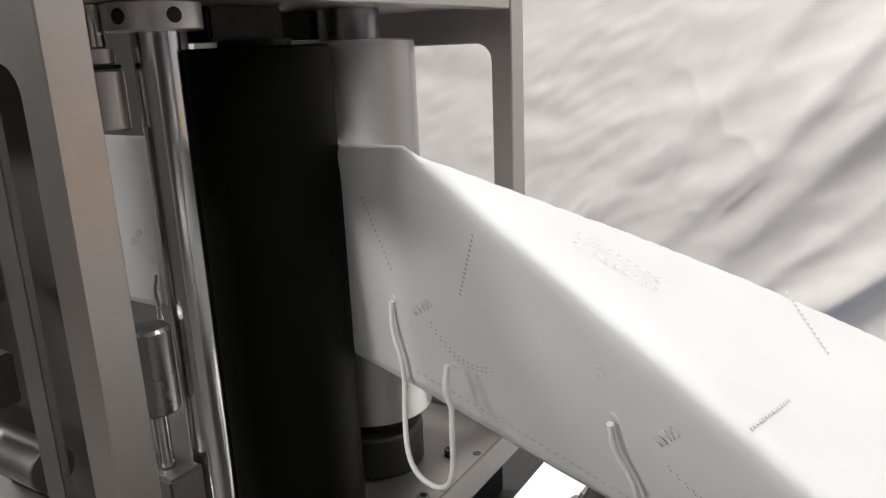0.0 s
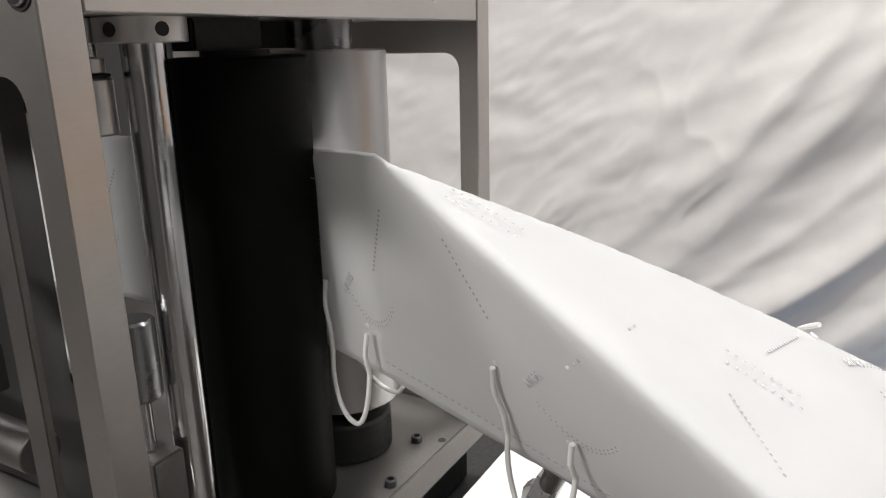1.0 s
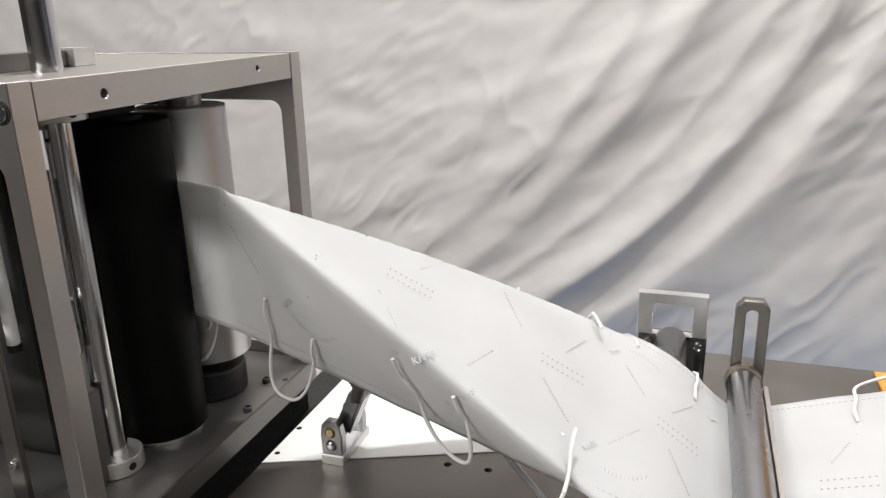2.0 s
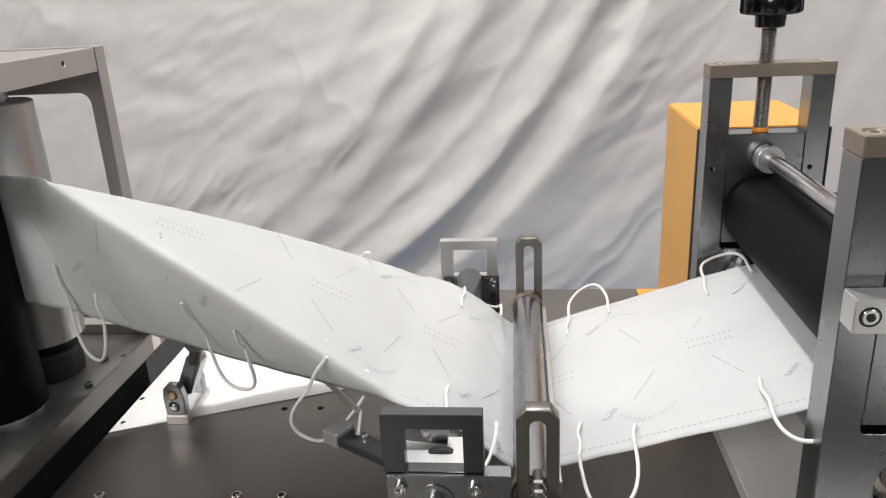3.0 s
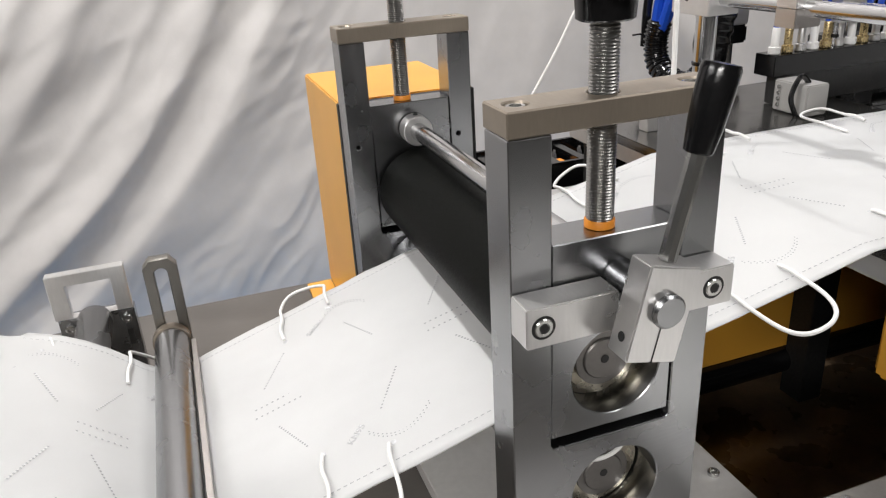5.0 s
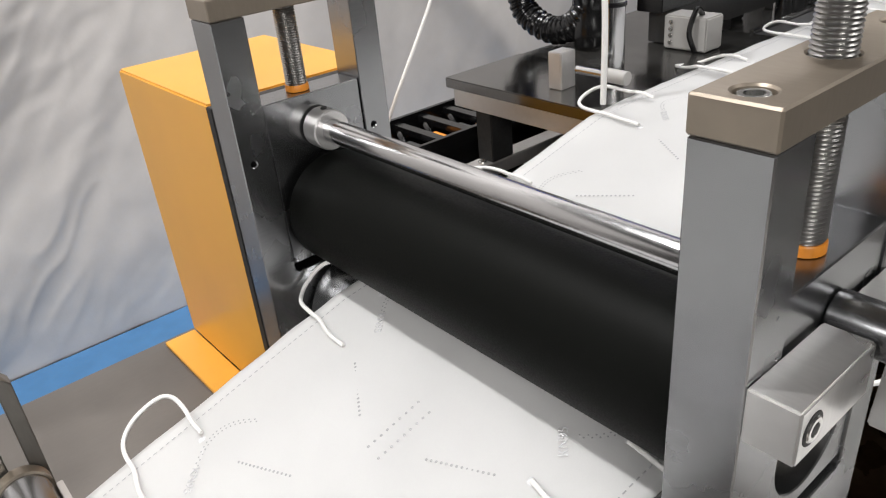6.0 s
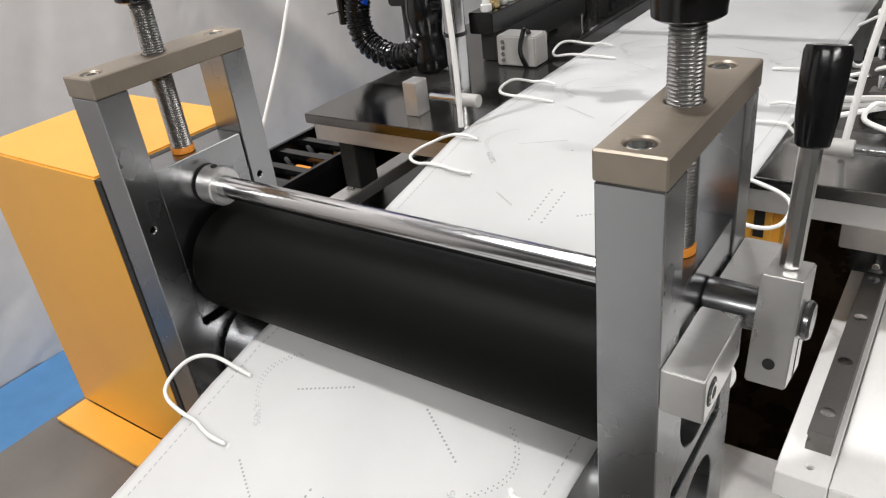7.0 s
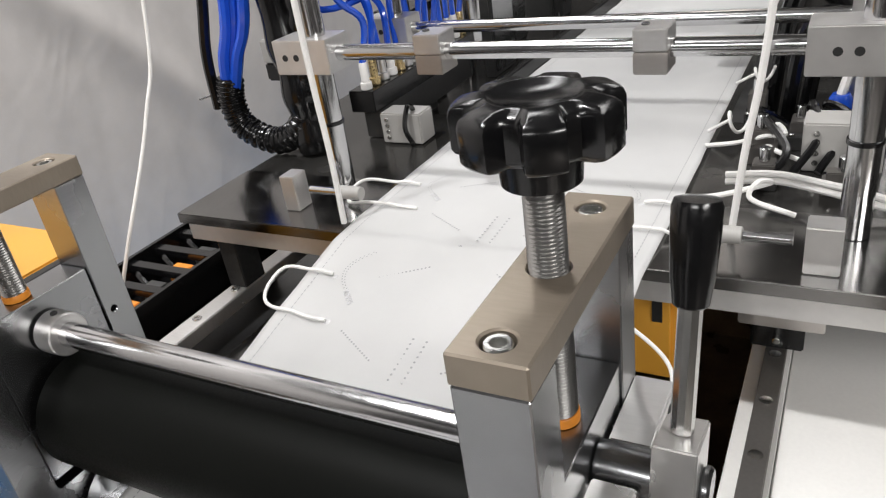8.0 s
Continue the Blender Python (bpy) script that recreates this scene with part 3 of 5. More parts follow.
def gear_housing():
    g = thing("gear_housing", (0.06, 0.47, TZ), "yellow painted sheet-metal gear housing beside the far stand", "machine housing")
    g.matrix_basis = Matrix.Identity(4)
    part("housing_shell", box(0.0, 0.135, 0.3850, 0.552, TZ + 0.004, 0.334, 0.0015), M_YELLOW, g)
    part("gasket", box(-0.0006, 0.134, 0.3769, 0.3848, TZ + 0.004, 0.333, 0.0005), M_BLACKM, g, "black gasket")
    part("foot_flange", box(-0.030, -0.0002, 0.385, 0.550, TZ + 0.0003, TZ + 0.004, 0.0005), M_YELLOW, g)


# ---------- web guides ----------
def slotted_post(y0, y1, label):
    t = thing("slotted_post", (-0.181, y0, TZ), label, "post", "slotted guide posts")
    t.matrix_basis = Matrix.Identity(4)
    x0, x1, zt = -0.1955, -0.1660, 0.2215
    outer = [(x0, TZ), (x1, TZ), (x1, zt - 0.008), (x1 - 0.006, zt), (x0 + 0.006, zt), (x0, zt - 0.008)]
    part("post_plate", cut_plate(outer, [rounded(-0.1865, -0.1750, 0.108, 0.2125, 0.0056, 8)], y0, y1, "y", 0.0008), M_POST, t)
    near = y0 < 0.2
    zb = 0.161 if near else 0.1405
    part("lock_screw", rod((-0.1808, y0 - (0.024 if near else 0.0025), zb), (-0.1808, y1 + 0.002, zb), 0.0042, 18), M_DARK, t)
    if near:
        for ya, r in ((0.0055, 0.0062), (-0.0045, 0.0058)):
            part("lock_nut", revolve([(r - 0.0008, 0), (r, 0.0006), (r, 0.0040), (r - 0.0008, 0.0046)], along((-0.1808, y0 - 0.0055 + ya, zb), (-0.1808, y0 - 0.1, zb))[0], 6), M_ZINC, t, "bright lock nut")
    part("lock_knob", revolve([(0.0040, 0), (0.0066, 0.0016), (0.0080, 0.0050), (0.0078, 0.0085), (0.0060, 0.0122), (0.0030, 0.0138)], along((-0.1808, y0 - (0.024 if near else 0.0026), zb), (-0.1808, y0 - 0.05, zb))[0], 20), M_BLACK, t, "black ball knob")


def guide_bar():
    t = thing("guide_bar", (-0.183, 0, 0.1415), "smooth steel guide bar pressing the web down", "guide bar")
    t.matrix_basis = Matrix.Identity(4)
    part("bar", rod((-0.1835, 0.0212, 0.1425), (-0.1835, 0.3585, 0.1425), 0.0152, 40, 0.001), M_STEEL, t)
    part("wiper_strip", box(-0.1668, -0.1628, 0.034, 0.345, 0.1352, 0.1450, 0.0006), M_PLATE, t, "thin bright wiper strip")
    for y in (0.0214, 0.3490):
        part("end_collar", revolve([(0.0153, y), (0.0168, y + 0.0006), (0.0168, y + 0.0084), (0.0153, y + 0.009)], pose(-0.1835, 0, 0.1425, -90, 0, 0), 36), M_ANOD, t)


def window_bracket(y0, y1, zt, label):
    t = thing("window_bracket", (-0.252, y0, TZ), label, "bracket", "guide roller brackets")
    t.matrix_basis = Matrix.Identity(4)
    x0, x1 = -0.2875, -0.2175
    zm = zt - 0.046
    part("window_frame", cut_plate([(x0, zm), (x1, zm), (x1, zt), (x0, zt)], [[(x0 + 0.0155, zm + 0.0008), (x1 - 0.0140, zm + 0.0008), (x1 - 0.0140, zt - 0.0115), (x0 + 0.0155, zt - 0.0115)]], y0, y1, "y", 0.0006), M_GUN if y0 < 0.2 else M_ALU, t)
    s = -1 if y0 < 0.2 else 1
    ya, yb = (y0 - 0.003, y1 - 0.0005) if s < 0 else (y0 + 0.001, y1 + 0.006)
    part("base_block", box(x0 + 0.002, x1 + (0.018 if s < 0 else 0.001), ya, yb, TZ, zm - 0.0003), M_STEEL, t)
    front = ya if s < 0 else ya
    for x in (x0 + 0.0115, x1 - 0.007):
        part("cap_screw", socket_head((x, front, zm - 0.010), (0, -1, 0), 0.0046, 0.004), M_ZINC, t)
        part("adjusting_slot", box(x - 0.0028, x + 0.0028, front - 0.0006, front + 0.002, zm - 0.040, zm - 0.022, 0.0004), M_DARK, t)
    part("axle_nut", revolve([(0.0105, 0), (0.0105, 0.0015), (0.0068, 0.0016), (0.0068, 0.0060), (0.0055, 0.0070), (0.001, 0.0070)], along((-0.252, front, 0.155 if s < 0 else 0.148), (-0.252, front - 0.02, 0.155 if s < 0 else 0.148))[0], 24), M_STEEL, t)
    if s < 0:
        part("washer", revolve([(0.0060, 0), (0.0128, 0), (0.0132, 0.0004), (0.0132, 0.0012), (0.0060, 0.0014)], along((-0.252, front, 0.155), (-0.252, front - 0.02, 0.155))[0], 32), M_STEEL, t)
        part("hex_bolt", revolve([(0.0058, 0), (0.0062, 0.0004), (0.0062, 0.0046), (0.0052, 0.0054)], along((-0.2085, front - 0.0002, 0.142), (-0.2085, front - 0.02, 0.142))[0], 6), M_ZINC, t)
        # Paler metal here carries the brightness of the block's lit top.
        part("ledge", box(x0 + 0.004, x1 - 0.003, y1 + 0.0005, y1 + 0.034, zm - 0.014, zm - 0.0006, 0.0006), M_ALU, t, "pale ledge for the lit top of the base block")
        arm = part("pivot_arm", cut_plate([(-0.022, -0.006), (0.016, -0.010), (0.018, 0.006), (-0.018, 0.009)], [circle(0.0, 0.0, 0.0038, 16)], 0, 0.007, "y", 0.0005), M_STEEL, t)
        arm.location = (x0 + 0.026, y1 + 0.022, zm + 0.010)
        part("bearing_seal", revolve([(0.0060, 0), (0.0150, 0), (0.0158, 0.0008), (0.0158, 0.0060), (0.0060, 0.0065)], along((-0.250, y1 + 0.0120, 0.162), (-0.250, y1 + 0.03, 0.162))[0], 32), M_BLACKM, t, "black bearing seal")
    return t


def guide_roller():
    t = thing("guide_roller", (-0.252, 0, 0.148), "steel guide roller that lifts the web before the fold", "roller")
    turn = pose(0, 0, 0, -90, 0, 0)
    part("drum", revolve([(0.0150, 0.030), (0.0160, 0.031), (0.0160, 0.418), (0.0150, 0.4195)], turn, 40), M_STEEL, t)
    part("axle", revolve([(0.006, 0.0125), (0.006, 0.0299)], turn, 16), M_DARK, t)
    return t


def folding_former():
    """Triangular sheet-metal former under the web, on its arm and ball joint."""
    t = thing("folding_former", (-0.45, 0.19, 0.2), "bent sheet-metal folding former on a jointed support", "former")
    t.matrix_basis = Matrix.Identity(4)
    b = bmesh.new()
    v = [b.verts.new(p) for p in ((-0.585, 0.190, 0.318), (-0.300, 0.100, 0.183), (-0.262, 0.100, 0.166), (-0.262, 0.300, 0.166), (-0.300, 0.300, 0.183))]
    b.faces.new(v)
    ob = part("former_plate", b, M_STEEL, t)
    ob.modifiers.new("sheet", "SOLIDIFY").thickness = 0.0025
    lip = tube([(-0.366, 0.132, 0.178), (-0.319, 0.080, 0.173), (-0.321, 0.070, 0.159)], 0.0024, 8)
    part("bent_lip", lip, M_ALU, t, "bright bent edge")
    part("side_arm", box(-0.0045, 0.060, -0.009, 0.009, -0.0035, 0.0035, 0.0006, None, pose(-0.330, 0.070, 0.156, 0, 0, -32)), M_GUN, t)
    part("arm_screw", socket_head((-0.314, 0.066, 0.1597), (0, 0, 1), 0.0030, 0.003), M_ZINC, t)
    part("end_block", box(-0.008, 0.008, -0.010, 0.010, -0.006, 0.006, 0.0006, None, pose(-0.338, 0.075, 0.157, 0, 0, -32)), M_ALU, t)


def joint_support():
    t = thing("joint_support", (-0.546, 0.21, TZ), "small steel clevis joint with a brass pin standing on the table", "joint")
    part("foot", box(-0.0115, 0.0115, 0, 0.060, 0, 0.0105), M_ALU, t)
    cheek = [(-0.0105, 0.0107), (0.0105, 0.0107), (0.0112, 0.030), (0.0090, 0.041), (0.0040, 0.0455), (-0.0050, 0.0455), (-0.0095, 0.041), (-0.0112, 0.030)]
    part("cheek", cut_plate(cheek, [circle(-0.0005, 0.034, 0.0044, 18), circle(-0.0005, 0.0205, 0.0052, 18)], 0.0008, 0.010, "y", 0.0008), M_STEEL, t)
    part("cheek", cut_plate([(x, z * 0.92) for x, z in cheek], [], 0.046, 0.0555, "y", 0.0008), M_STEEL, t)
    part("pin", rod((-0.0005, -0.0012, 0.034), (-0.0005, 0.050, 0.034), 0.0042, 18), M_BRASS, t, "brass pin")
    part("ball_screw", revolve([(0.0050, 0), (0.0050, 0.004), (0.0044, 0.0065), (0.0025, 0.0080)], along((-0.0005, 0.006, 0.0205), (-0.0005, -0.02, 0.0205))[0], 18), M_CHROME, t)
    part("link", box(-0.008, 0.008, -0.013, 0.013, -0.010, 0.034, 0.003, None, pose(0.006, 0.028, 0.034, -8, 22, 0)), M_STEEL, t)
    part("link", rod((0.019, 0.022, 0.062), (0.027, 0.016, 0.082), 0.0068, 18), M_SHAFT, t)
    fork = part("upper_joint", box(-0.0095, 0.0095, -0.010, 0.010, 0.0, 0.020, 0.003, None, pose(0.0275, 0.015, 0.080, 0, 8, 0)), M_SHAFT, t)
    part("fork_pin", rod((0.030, 0.004, 0.091), (0.030, 0.028, 0.091), 0.0040, 16), M_BLACKM, fork)
    part("link", rod((0.030, 0.014, 0.099), (0.032, 0.012, 0.140), 0.0058, 16), M_BLACKM, t)


def base_plate():
    t = thing("base_plate", (0.09, 0.18, TZ), "pale aluminium base plate screwed on the table under the stands", "base plate")
    t.matrix_basis = Matrix.Identity(4)
    part("plate", box(-0.010, 0.203, -0.12, 0.40, TZ + 0.0002, 0.0895, 0.001), M_MATTE, t)
    for x, y in ((0.006, 0.065), (0.006, 0.30), (0.19, 0.06)):
        part("cap_screw", socket_head((x, y, 0.0895), (0, 0, 1), 0.0045, 0.003), M_ZINC, t)


hall()
machine_table()
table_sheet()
base_plate()
fold_frame()
ROLLER_SILVER = upright_roller(0.2375, 0.1655, 0.4070, M_DRUM, "upright turned steel roller in the frame", "upright_roller")
ROLLER_BLACK = upright_roller(0.157, 0.1285, 0.4050, M_RUBBER, "upright roller covered in black rubber", "upright_roller")
nip_stand(0.0, "steel roller stand with threaded spindle and black star knob")
nip_stand(0.349, "steel roller stand beside the yellow gear housing")
lever_gear()
ROLLER_TOP = nip_roller(0.063, 0.2515, 0.0398, M_RUBBER, "nip_roller", "black rubber nip roller above the web")
ROLLER_LOW = nip_roller(0.065, 0.1700, 0.0398, M_STEEL, "nip_roller", "bare steel nip roller under the web")
gear_housing()
slotted_post(0.008, 0.0205, "dark slotted steel guide post beside the window bracket")
slotted_post(0.3595, 0.372, "dark slotted steel guide post on the curtain side")
guide_bar()
window_bracket(0.001, 0.012, 0.2215, "dark steel bracket with a square window and cap screws")
window_bracket(0.424, 0.436, 0.197, "bright steel bracket with a square window")
ROLLER_GUIDE = guide_roller()
folding_former()
joint_support()


# ---------- the web ----------
HW = 0.130                                   # half its width
APEX = Vector((-0.579, 0.131, 0.3600))
LOW = Vector((-0.6015, 0.164, 0.2260))       # foot of the crease under the apex, viewer's half
LOW_FAR = Vector((-0.606, 0.214, 0.2240))
NIP = Vector((-0.688, 0.157, 0.0))           # axis of the black upright roller
BASE = Vector((-0.290, 0.203, 0.188))
# centre line of the flat stretch, with the flow: x, y, z
FLAT = [(1.60, 0.165, 0.268), (0.42, 0.165, 0.2680), (0.33, 0.166, 0.2672), (0.285, 0.168, 0.2635), (0.18, 0.172, 0.237), (0.105, 0.176, 0.217), (0.063, 0.178, 0.2110),
        (0.03, 0.180, 0.2045), (-0.155, 0.201, 0.1350), (-0.168, 0.202, 0.1292), (-0.1835, 0.203, 0.1262), (-0.198, 0.203, 0.1288), (-0.208, 0.203, 0.1355), (-0.220, 0.203, 0.1465),
        (-0.234, 0.203, 0.1590), (-0.250, 0.203, 0.1705), (-0.268, 0.203, 0.1800), tuple(BASE)]


def lengths(points):
    out = [0.0]
    for a, b in zip(points, points[1:]):
        out.append(out[-1] + (Vector(b) - Vector(a)).length)
    return out


FLAT_S = lengths(FLAT)
S_FOLD = FLAT_S[-1]
S_APEX = S_FOLD + (APEX - BASE).length
S_END = S_APEX + 1.90


def web_point(s, v):
    """The place of the web s metres along its flow and v metres from its middle (towards the viewer negative)."""
    if s <= S_FOLD:
        k = 0
        while k < len(FLAT) - 2 and FLAT_S[k + 1] < s:
            k += 1
        f = (s - FLAT_S[k]) / (FLAT_S[k + 1] - FLAT_S[k])
        p = Vector(FLAT[k]).lerp(Vector(FLAT[k + 1]), f)
        return p + Vector((0, v, 0))
    side = 1 if v >= 0 else -1
    a = abs(v)
    if s <= S_APEX:
        u = (s - S_FOLD) / (S_APEX - S_FOLD)
        arch = math.sin(math.pi * u)
        corner = BASE + Vector((0, side * HW, 0))
        mid = BASE.lerp(APEX, u) + Vector((0, 0, 0.005 * arch))
        ridge = corner.lerp(APEX, u) + (Vector((0, 0, 0.0085)) if side > 0 else Vector((0, -0.015, 0.011))) * arch
        flat = HW * (1 - u)
        if a <= flat:
            return mid.lerp(ridge, a / max(1e-6, flat))
        low = corner.lerp(LOW if side < 0 else LOW_FAR, u) + Vector((0, (0.034 if side < 0 else 0.030) * arch, -0.0255 * arch))
        w = (a - flat) / max(1e-6, HW - flat)
        p = ridge.lerp(low, w)
        p.y += side * 0.006 * math.sin(math.pi * w) * math.sin(math.pi * min(1, u * 1.2))
        return p
    # past the apex both halves run together round the black roller and straight on
    d = s - S_APEX
    top = APEX.lerp(LOW if side < 0 else LOW_FAR, a / HW)
    gate = Vector((-0.690, 0.1970 + side * 0.0004, top.z - 0.010 * (1 - a / HW)))
    run = (gate - top).length
    p = top.lerp(gate, d / run) if d < run else gate + Vector((run - d, 0, 0))
    if d < run:
        off = Vector((p.x - NIP.x, p.y - NIP.y, 0))
        if off.length < 0.0400:
            p += off.normalized() * (0.0400 - off.length)
    return p


def build_web():
    ss = [-0.9 + 0.9 * i / 20 for i in range(20)]
    for a, b in zip(FLAT_S, FLAT_S[1:]):
        n = max(1, int((b - a) / 0.012))
        ss += [a + (b - a) * i / n for i in range(n)]
    ss += [S_FOLD + (S_APEX - S_FOLD) * i / 44 for i in range(44)]
    ss += [S_APEX + 0.15 * i / 20 for i in range(20)] + [S_APEX + 0.15 + (S_END - S_APEX - 0.15) * i / 12 for i in range(13)]
    nv = 52
    b = bmesh.new()
    grid = []
    for s in ss:
        row = []
        for j in range(nv + 1):
            v = HW * (2 * j / nv - 1)
            p = web_point(s, v)
            if s < S_APEX:
                w = 0.0011 * noise.noise(Vector((s * 22, v * 26, 1))) + 0.00065 * noise.noise(Vector((s * 46, v * 70, 2)))
                p.z += w
            row.append(b.verts.new(p))
        grid.append(row)
    for r0, r1 in zip(grid, grid[1:]):
        for j in range(nv):
            b.faces.new((r0[j], r0[j + 1], r1[j + 1], r1[j]))
    inner = [grid[i][j] for i in range(1, len(ss) - 1) for j in range(1, nv) if S_FOLD - 0.02 < ss[i] < S_APEX - 0.004]
    for _ in range(3):
        bmesh.ops.smooth_vert(b, verts=inner, factor=0.5, use_axis_x=True, use_axis_y=True, use_axis_z=True)
    ob = part("web", b, M_WEB, None, smooth=80)
    ob.modifiers.new("cloth", "SOLIDIFY").thickness = 0.0012
    return tagged(ob, "white nonwoven mask web folding in half over the former", "fabric web")


WEB = build_web()


# ---------- what the web carries ----------
SPEED, PITCH, LEAD = 0.190, 0.1455, 2.160     # metres a second, metres from mask to mask, first ear loop at the start
ORDERS = range(-3, 18)


def travel(q):
    """Web length q to the place along the web; the flat stretch runs a little ahead of the fold."""
    w = max(0.0, min(1.0, (S_FOLD + 0.05 - q) / 0.20))
    f = max(0.0, min(1.0, (q - S_FOLD - 0.03) / 0.12))
    return q + 0.0505 * w * w * (3 - 2 * w) - 0.0115 * f * f * (3 - 2 * f)


def web_frame(s, v, lift=0.0, span=0.018):
    """A pose on the web: x with the flow, y towards the far edge, z out of the cloth."""
    p = web_point(s, v)
    dx = (web_point(s + 0.004, v) - web_point(s - 0.004, v)).normalized()
    side = 1 if v >= 0 else -1
    # the chord under a stretch of cloth, so that what lies over a ridge stays in the cloth
    reach = min(span, HW - 0.001 - abs(v))
    a, b = web_point(s, v - reach), web_point(s, v + reach)
    dy = b - a
    p = (a + b) / 2
    dy = (dy - dx * dy.dot(dx)).normalized()
    n = dy.cross(dx) * 1.0
    dz = n if n.z > -0.2 else -n
    if abs(n.z) < 0.25 or (s > S_FOLD + 0.02 and abs(v) > HW * (S_APEX - s) / (S_APEX - S_FOLD) + 0.012):
        dz = n if n.y * side > 0 else -n
    if dx.cross(dy).dot(dz) < 0:
        dx = -dx
    m = Matrix((dx, dy, dz)).transposed().to_4x4()
    m.translation = p + dz * lift
    return m


def loop_frame(s, v, lift):
    """Like web_frame, with y along the chord to the edge, so that the strands follow the fold."""
    side = 1 if v >= 0 else -1
    m = web_frame(s, v, lift)
    dy = (web_point(s, v + side * 0.046) - web_point(s, v)) * side
    dx = m.col[0].to_3d()
    dy = (dy - dx * dy.dot(dx)).normalized()
    dz = dx.cross(dy)
    p = web_point(s, v)
    # stand clear of the cloth where it bulges over the chord
    clear = max(0.0, max((web_point(s, v + side * 0.046 * k) - p).dot(dz) for k in (0.25, 0.5, 0.75)))
    p = p + dz * (lift + clear * 0.9)
    m = Matrix((dx, dy, dz)).transposed().to_4x4()
    m.translation = p
    return m


def dot_mesh(name, spots, r):
    """Little pressed dots, each a low lens."""
    b = bmesh.new()
    for x, y in spots:
        top = b.verts.new((x, y, 0.0003))
        ring = [b.verts.new((x + r * math.cos(a), y + r * math.sin(a), 0.0)) for a in (0, 1.047, 2.094, 3.1416, 4.189, 5.236)]
        for i in range(6):
            b.faces.new((ring[i], ring[(i + 1) % 6], top))
    me = bpy.data.meshes.new(name)
    bmesh.ops.recalc_face_normals(b, faces=b.faces[:])
    b.to_mesh(me)
    b.free()
    me.materials.append(M_EMBOSS)
    return me


def text_mesh(words, size):
    cu = bpy.data.curves.new("words", "FONT")
    cu.body, cu.size, cu.extrude, cu.align_x, cu.align_y = words, size, 0.0002, "CENTER", "CENTER"
    ob = new("words", cu)
    dg = bpy.context.evaluated_depsgraph_get()
    me = bpy.data.meshes.new_from_object(ob.evaluated_get(dg))
    bpy.data.objects.remove(ob)
    me.materials.clear()
    me.materials.append(M_WORDS)
    return me


M_WORDS = material("pressed_letters", (0.68, 0.68, 0.69), 0.6, 0.0, 0.05, (90, 90, 90), 0.05)
LINE = dot_mesh("weld_line", [(0, 0.0031 * (i - 6.5)) for i in range(14)], 0.0009)
NOSE = dot_mesh("nose_weld", [(0.0046 * (i - 4), y) for i in range(9) for y in (-0.0055, 0.0055)], 0.0010)
ARC = dot_mesh("cheek_weld", [(0.0028 * (i - 8), 0.00022 * (i - 8) ** 2 + e) for i in range(17) for e in (0.0, 0.0026)], 0.0006)
WORDS = text_mesh("KN95", 0.0072)
CARRIED = []


def carried(name, mesh, label=""):
    ob = new(name, mesh)
    ob.parent = WEB
    ob.matrix_parent_inverse = Matrix.Identity(4)
    if label:
        tagged(ob, label)
    if name in ("nose_weld", "weld_line", "cheek_weld", "lettering"):
        tagged(ob, kind="stuff")
    return ob


def loop_meshes(seed, mirror):
    """Two strands lying on the cloth, and the bow that hangs free of its edge."""
    rnd = random.Random(seed)
    st = tube(spline([(0.0, 0.0, 0.0006), (0.0016, 0.016, 0.0022), (-0.0008, 0.032, 0.0020), (0.0, 0.046, 0.0022)], 12), 0.0015, 8)
    s2 = tube(spline([(-0.0455, 0.022, 0.001), (-0.0445, 0.034, 0.0035), (-0.0445, 0.046, 0.0022)], 12), 0.0015, 8)
    spot = revolve([(0.0026, -0.0008), (0.0022, -0.0005), (0.0008, -0.0004)], Matrix(), 10)
    w, d = rnd.uniform(-0.006, 0.005), rnd.uniform(0.022, 0.036) if mirror else rnd.uniform(0.034, 0.050)
    k = rnd.uniform(-0.006, 0.006)
    pts = []
    for i in range(17):
        a = math.pi * i / 16
        c = math.cos(a)
        open_w = 0.02225 * (1 + 0.16 * math.sin(a) ** 2)
        x = -0.02225 + open_w * math.copysign(abs(c) ** 0.85, c) + w * math.sin(a) ** 2
        pts.append((x, d * math.sin(a) ** 0.9, (0.004 + k * math.sin(2 * a)) * math.sin(a)))
    bow = tube(spline(pts, 56), 0.0015, 8)
    if mirror:
        for b in (st, s2, bow):
            bmesh.ops.transform(b, matrix=Matrix.Diagonal((-1, 1, 1, 1)), verts=b.verts[:])
    return st, s2, spot, bow


def mesh_of(name, bm, mat):
    finish(bm, 60)
    me = bpy.data.meshes.new(name)
    bm.to_mesh(me)
    bm.free()
    me.materials.append(mat)
    return me


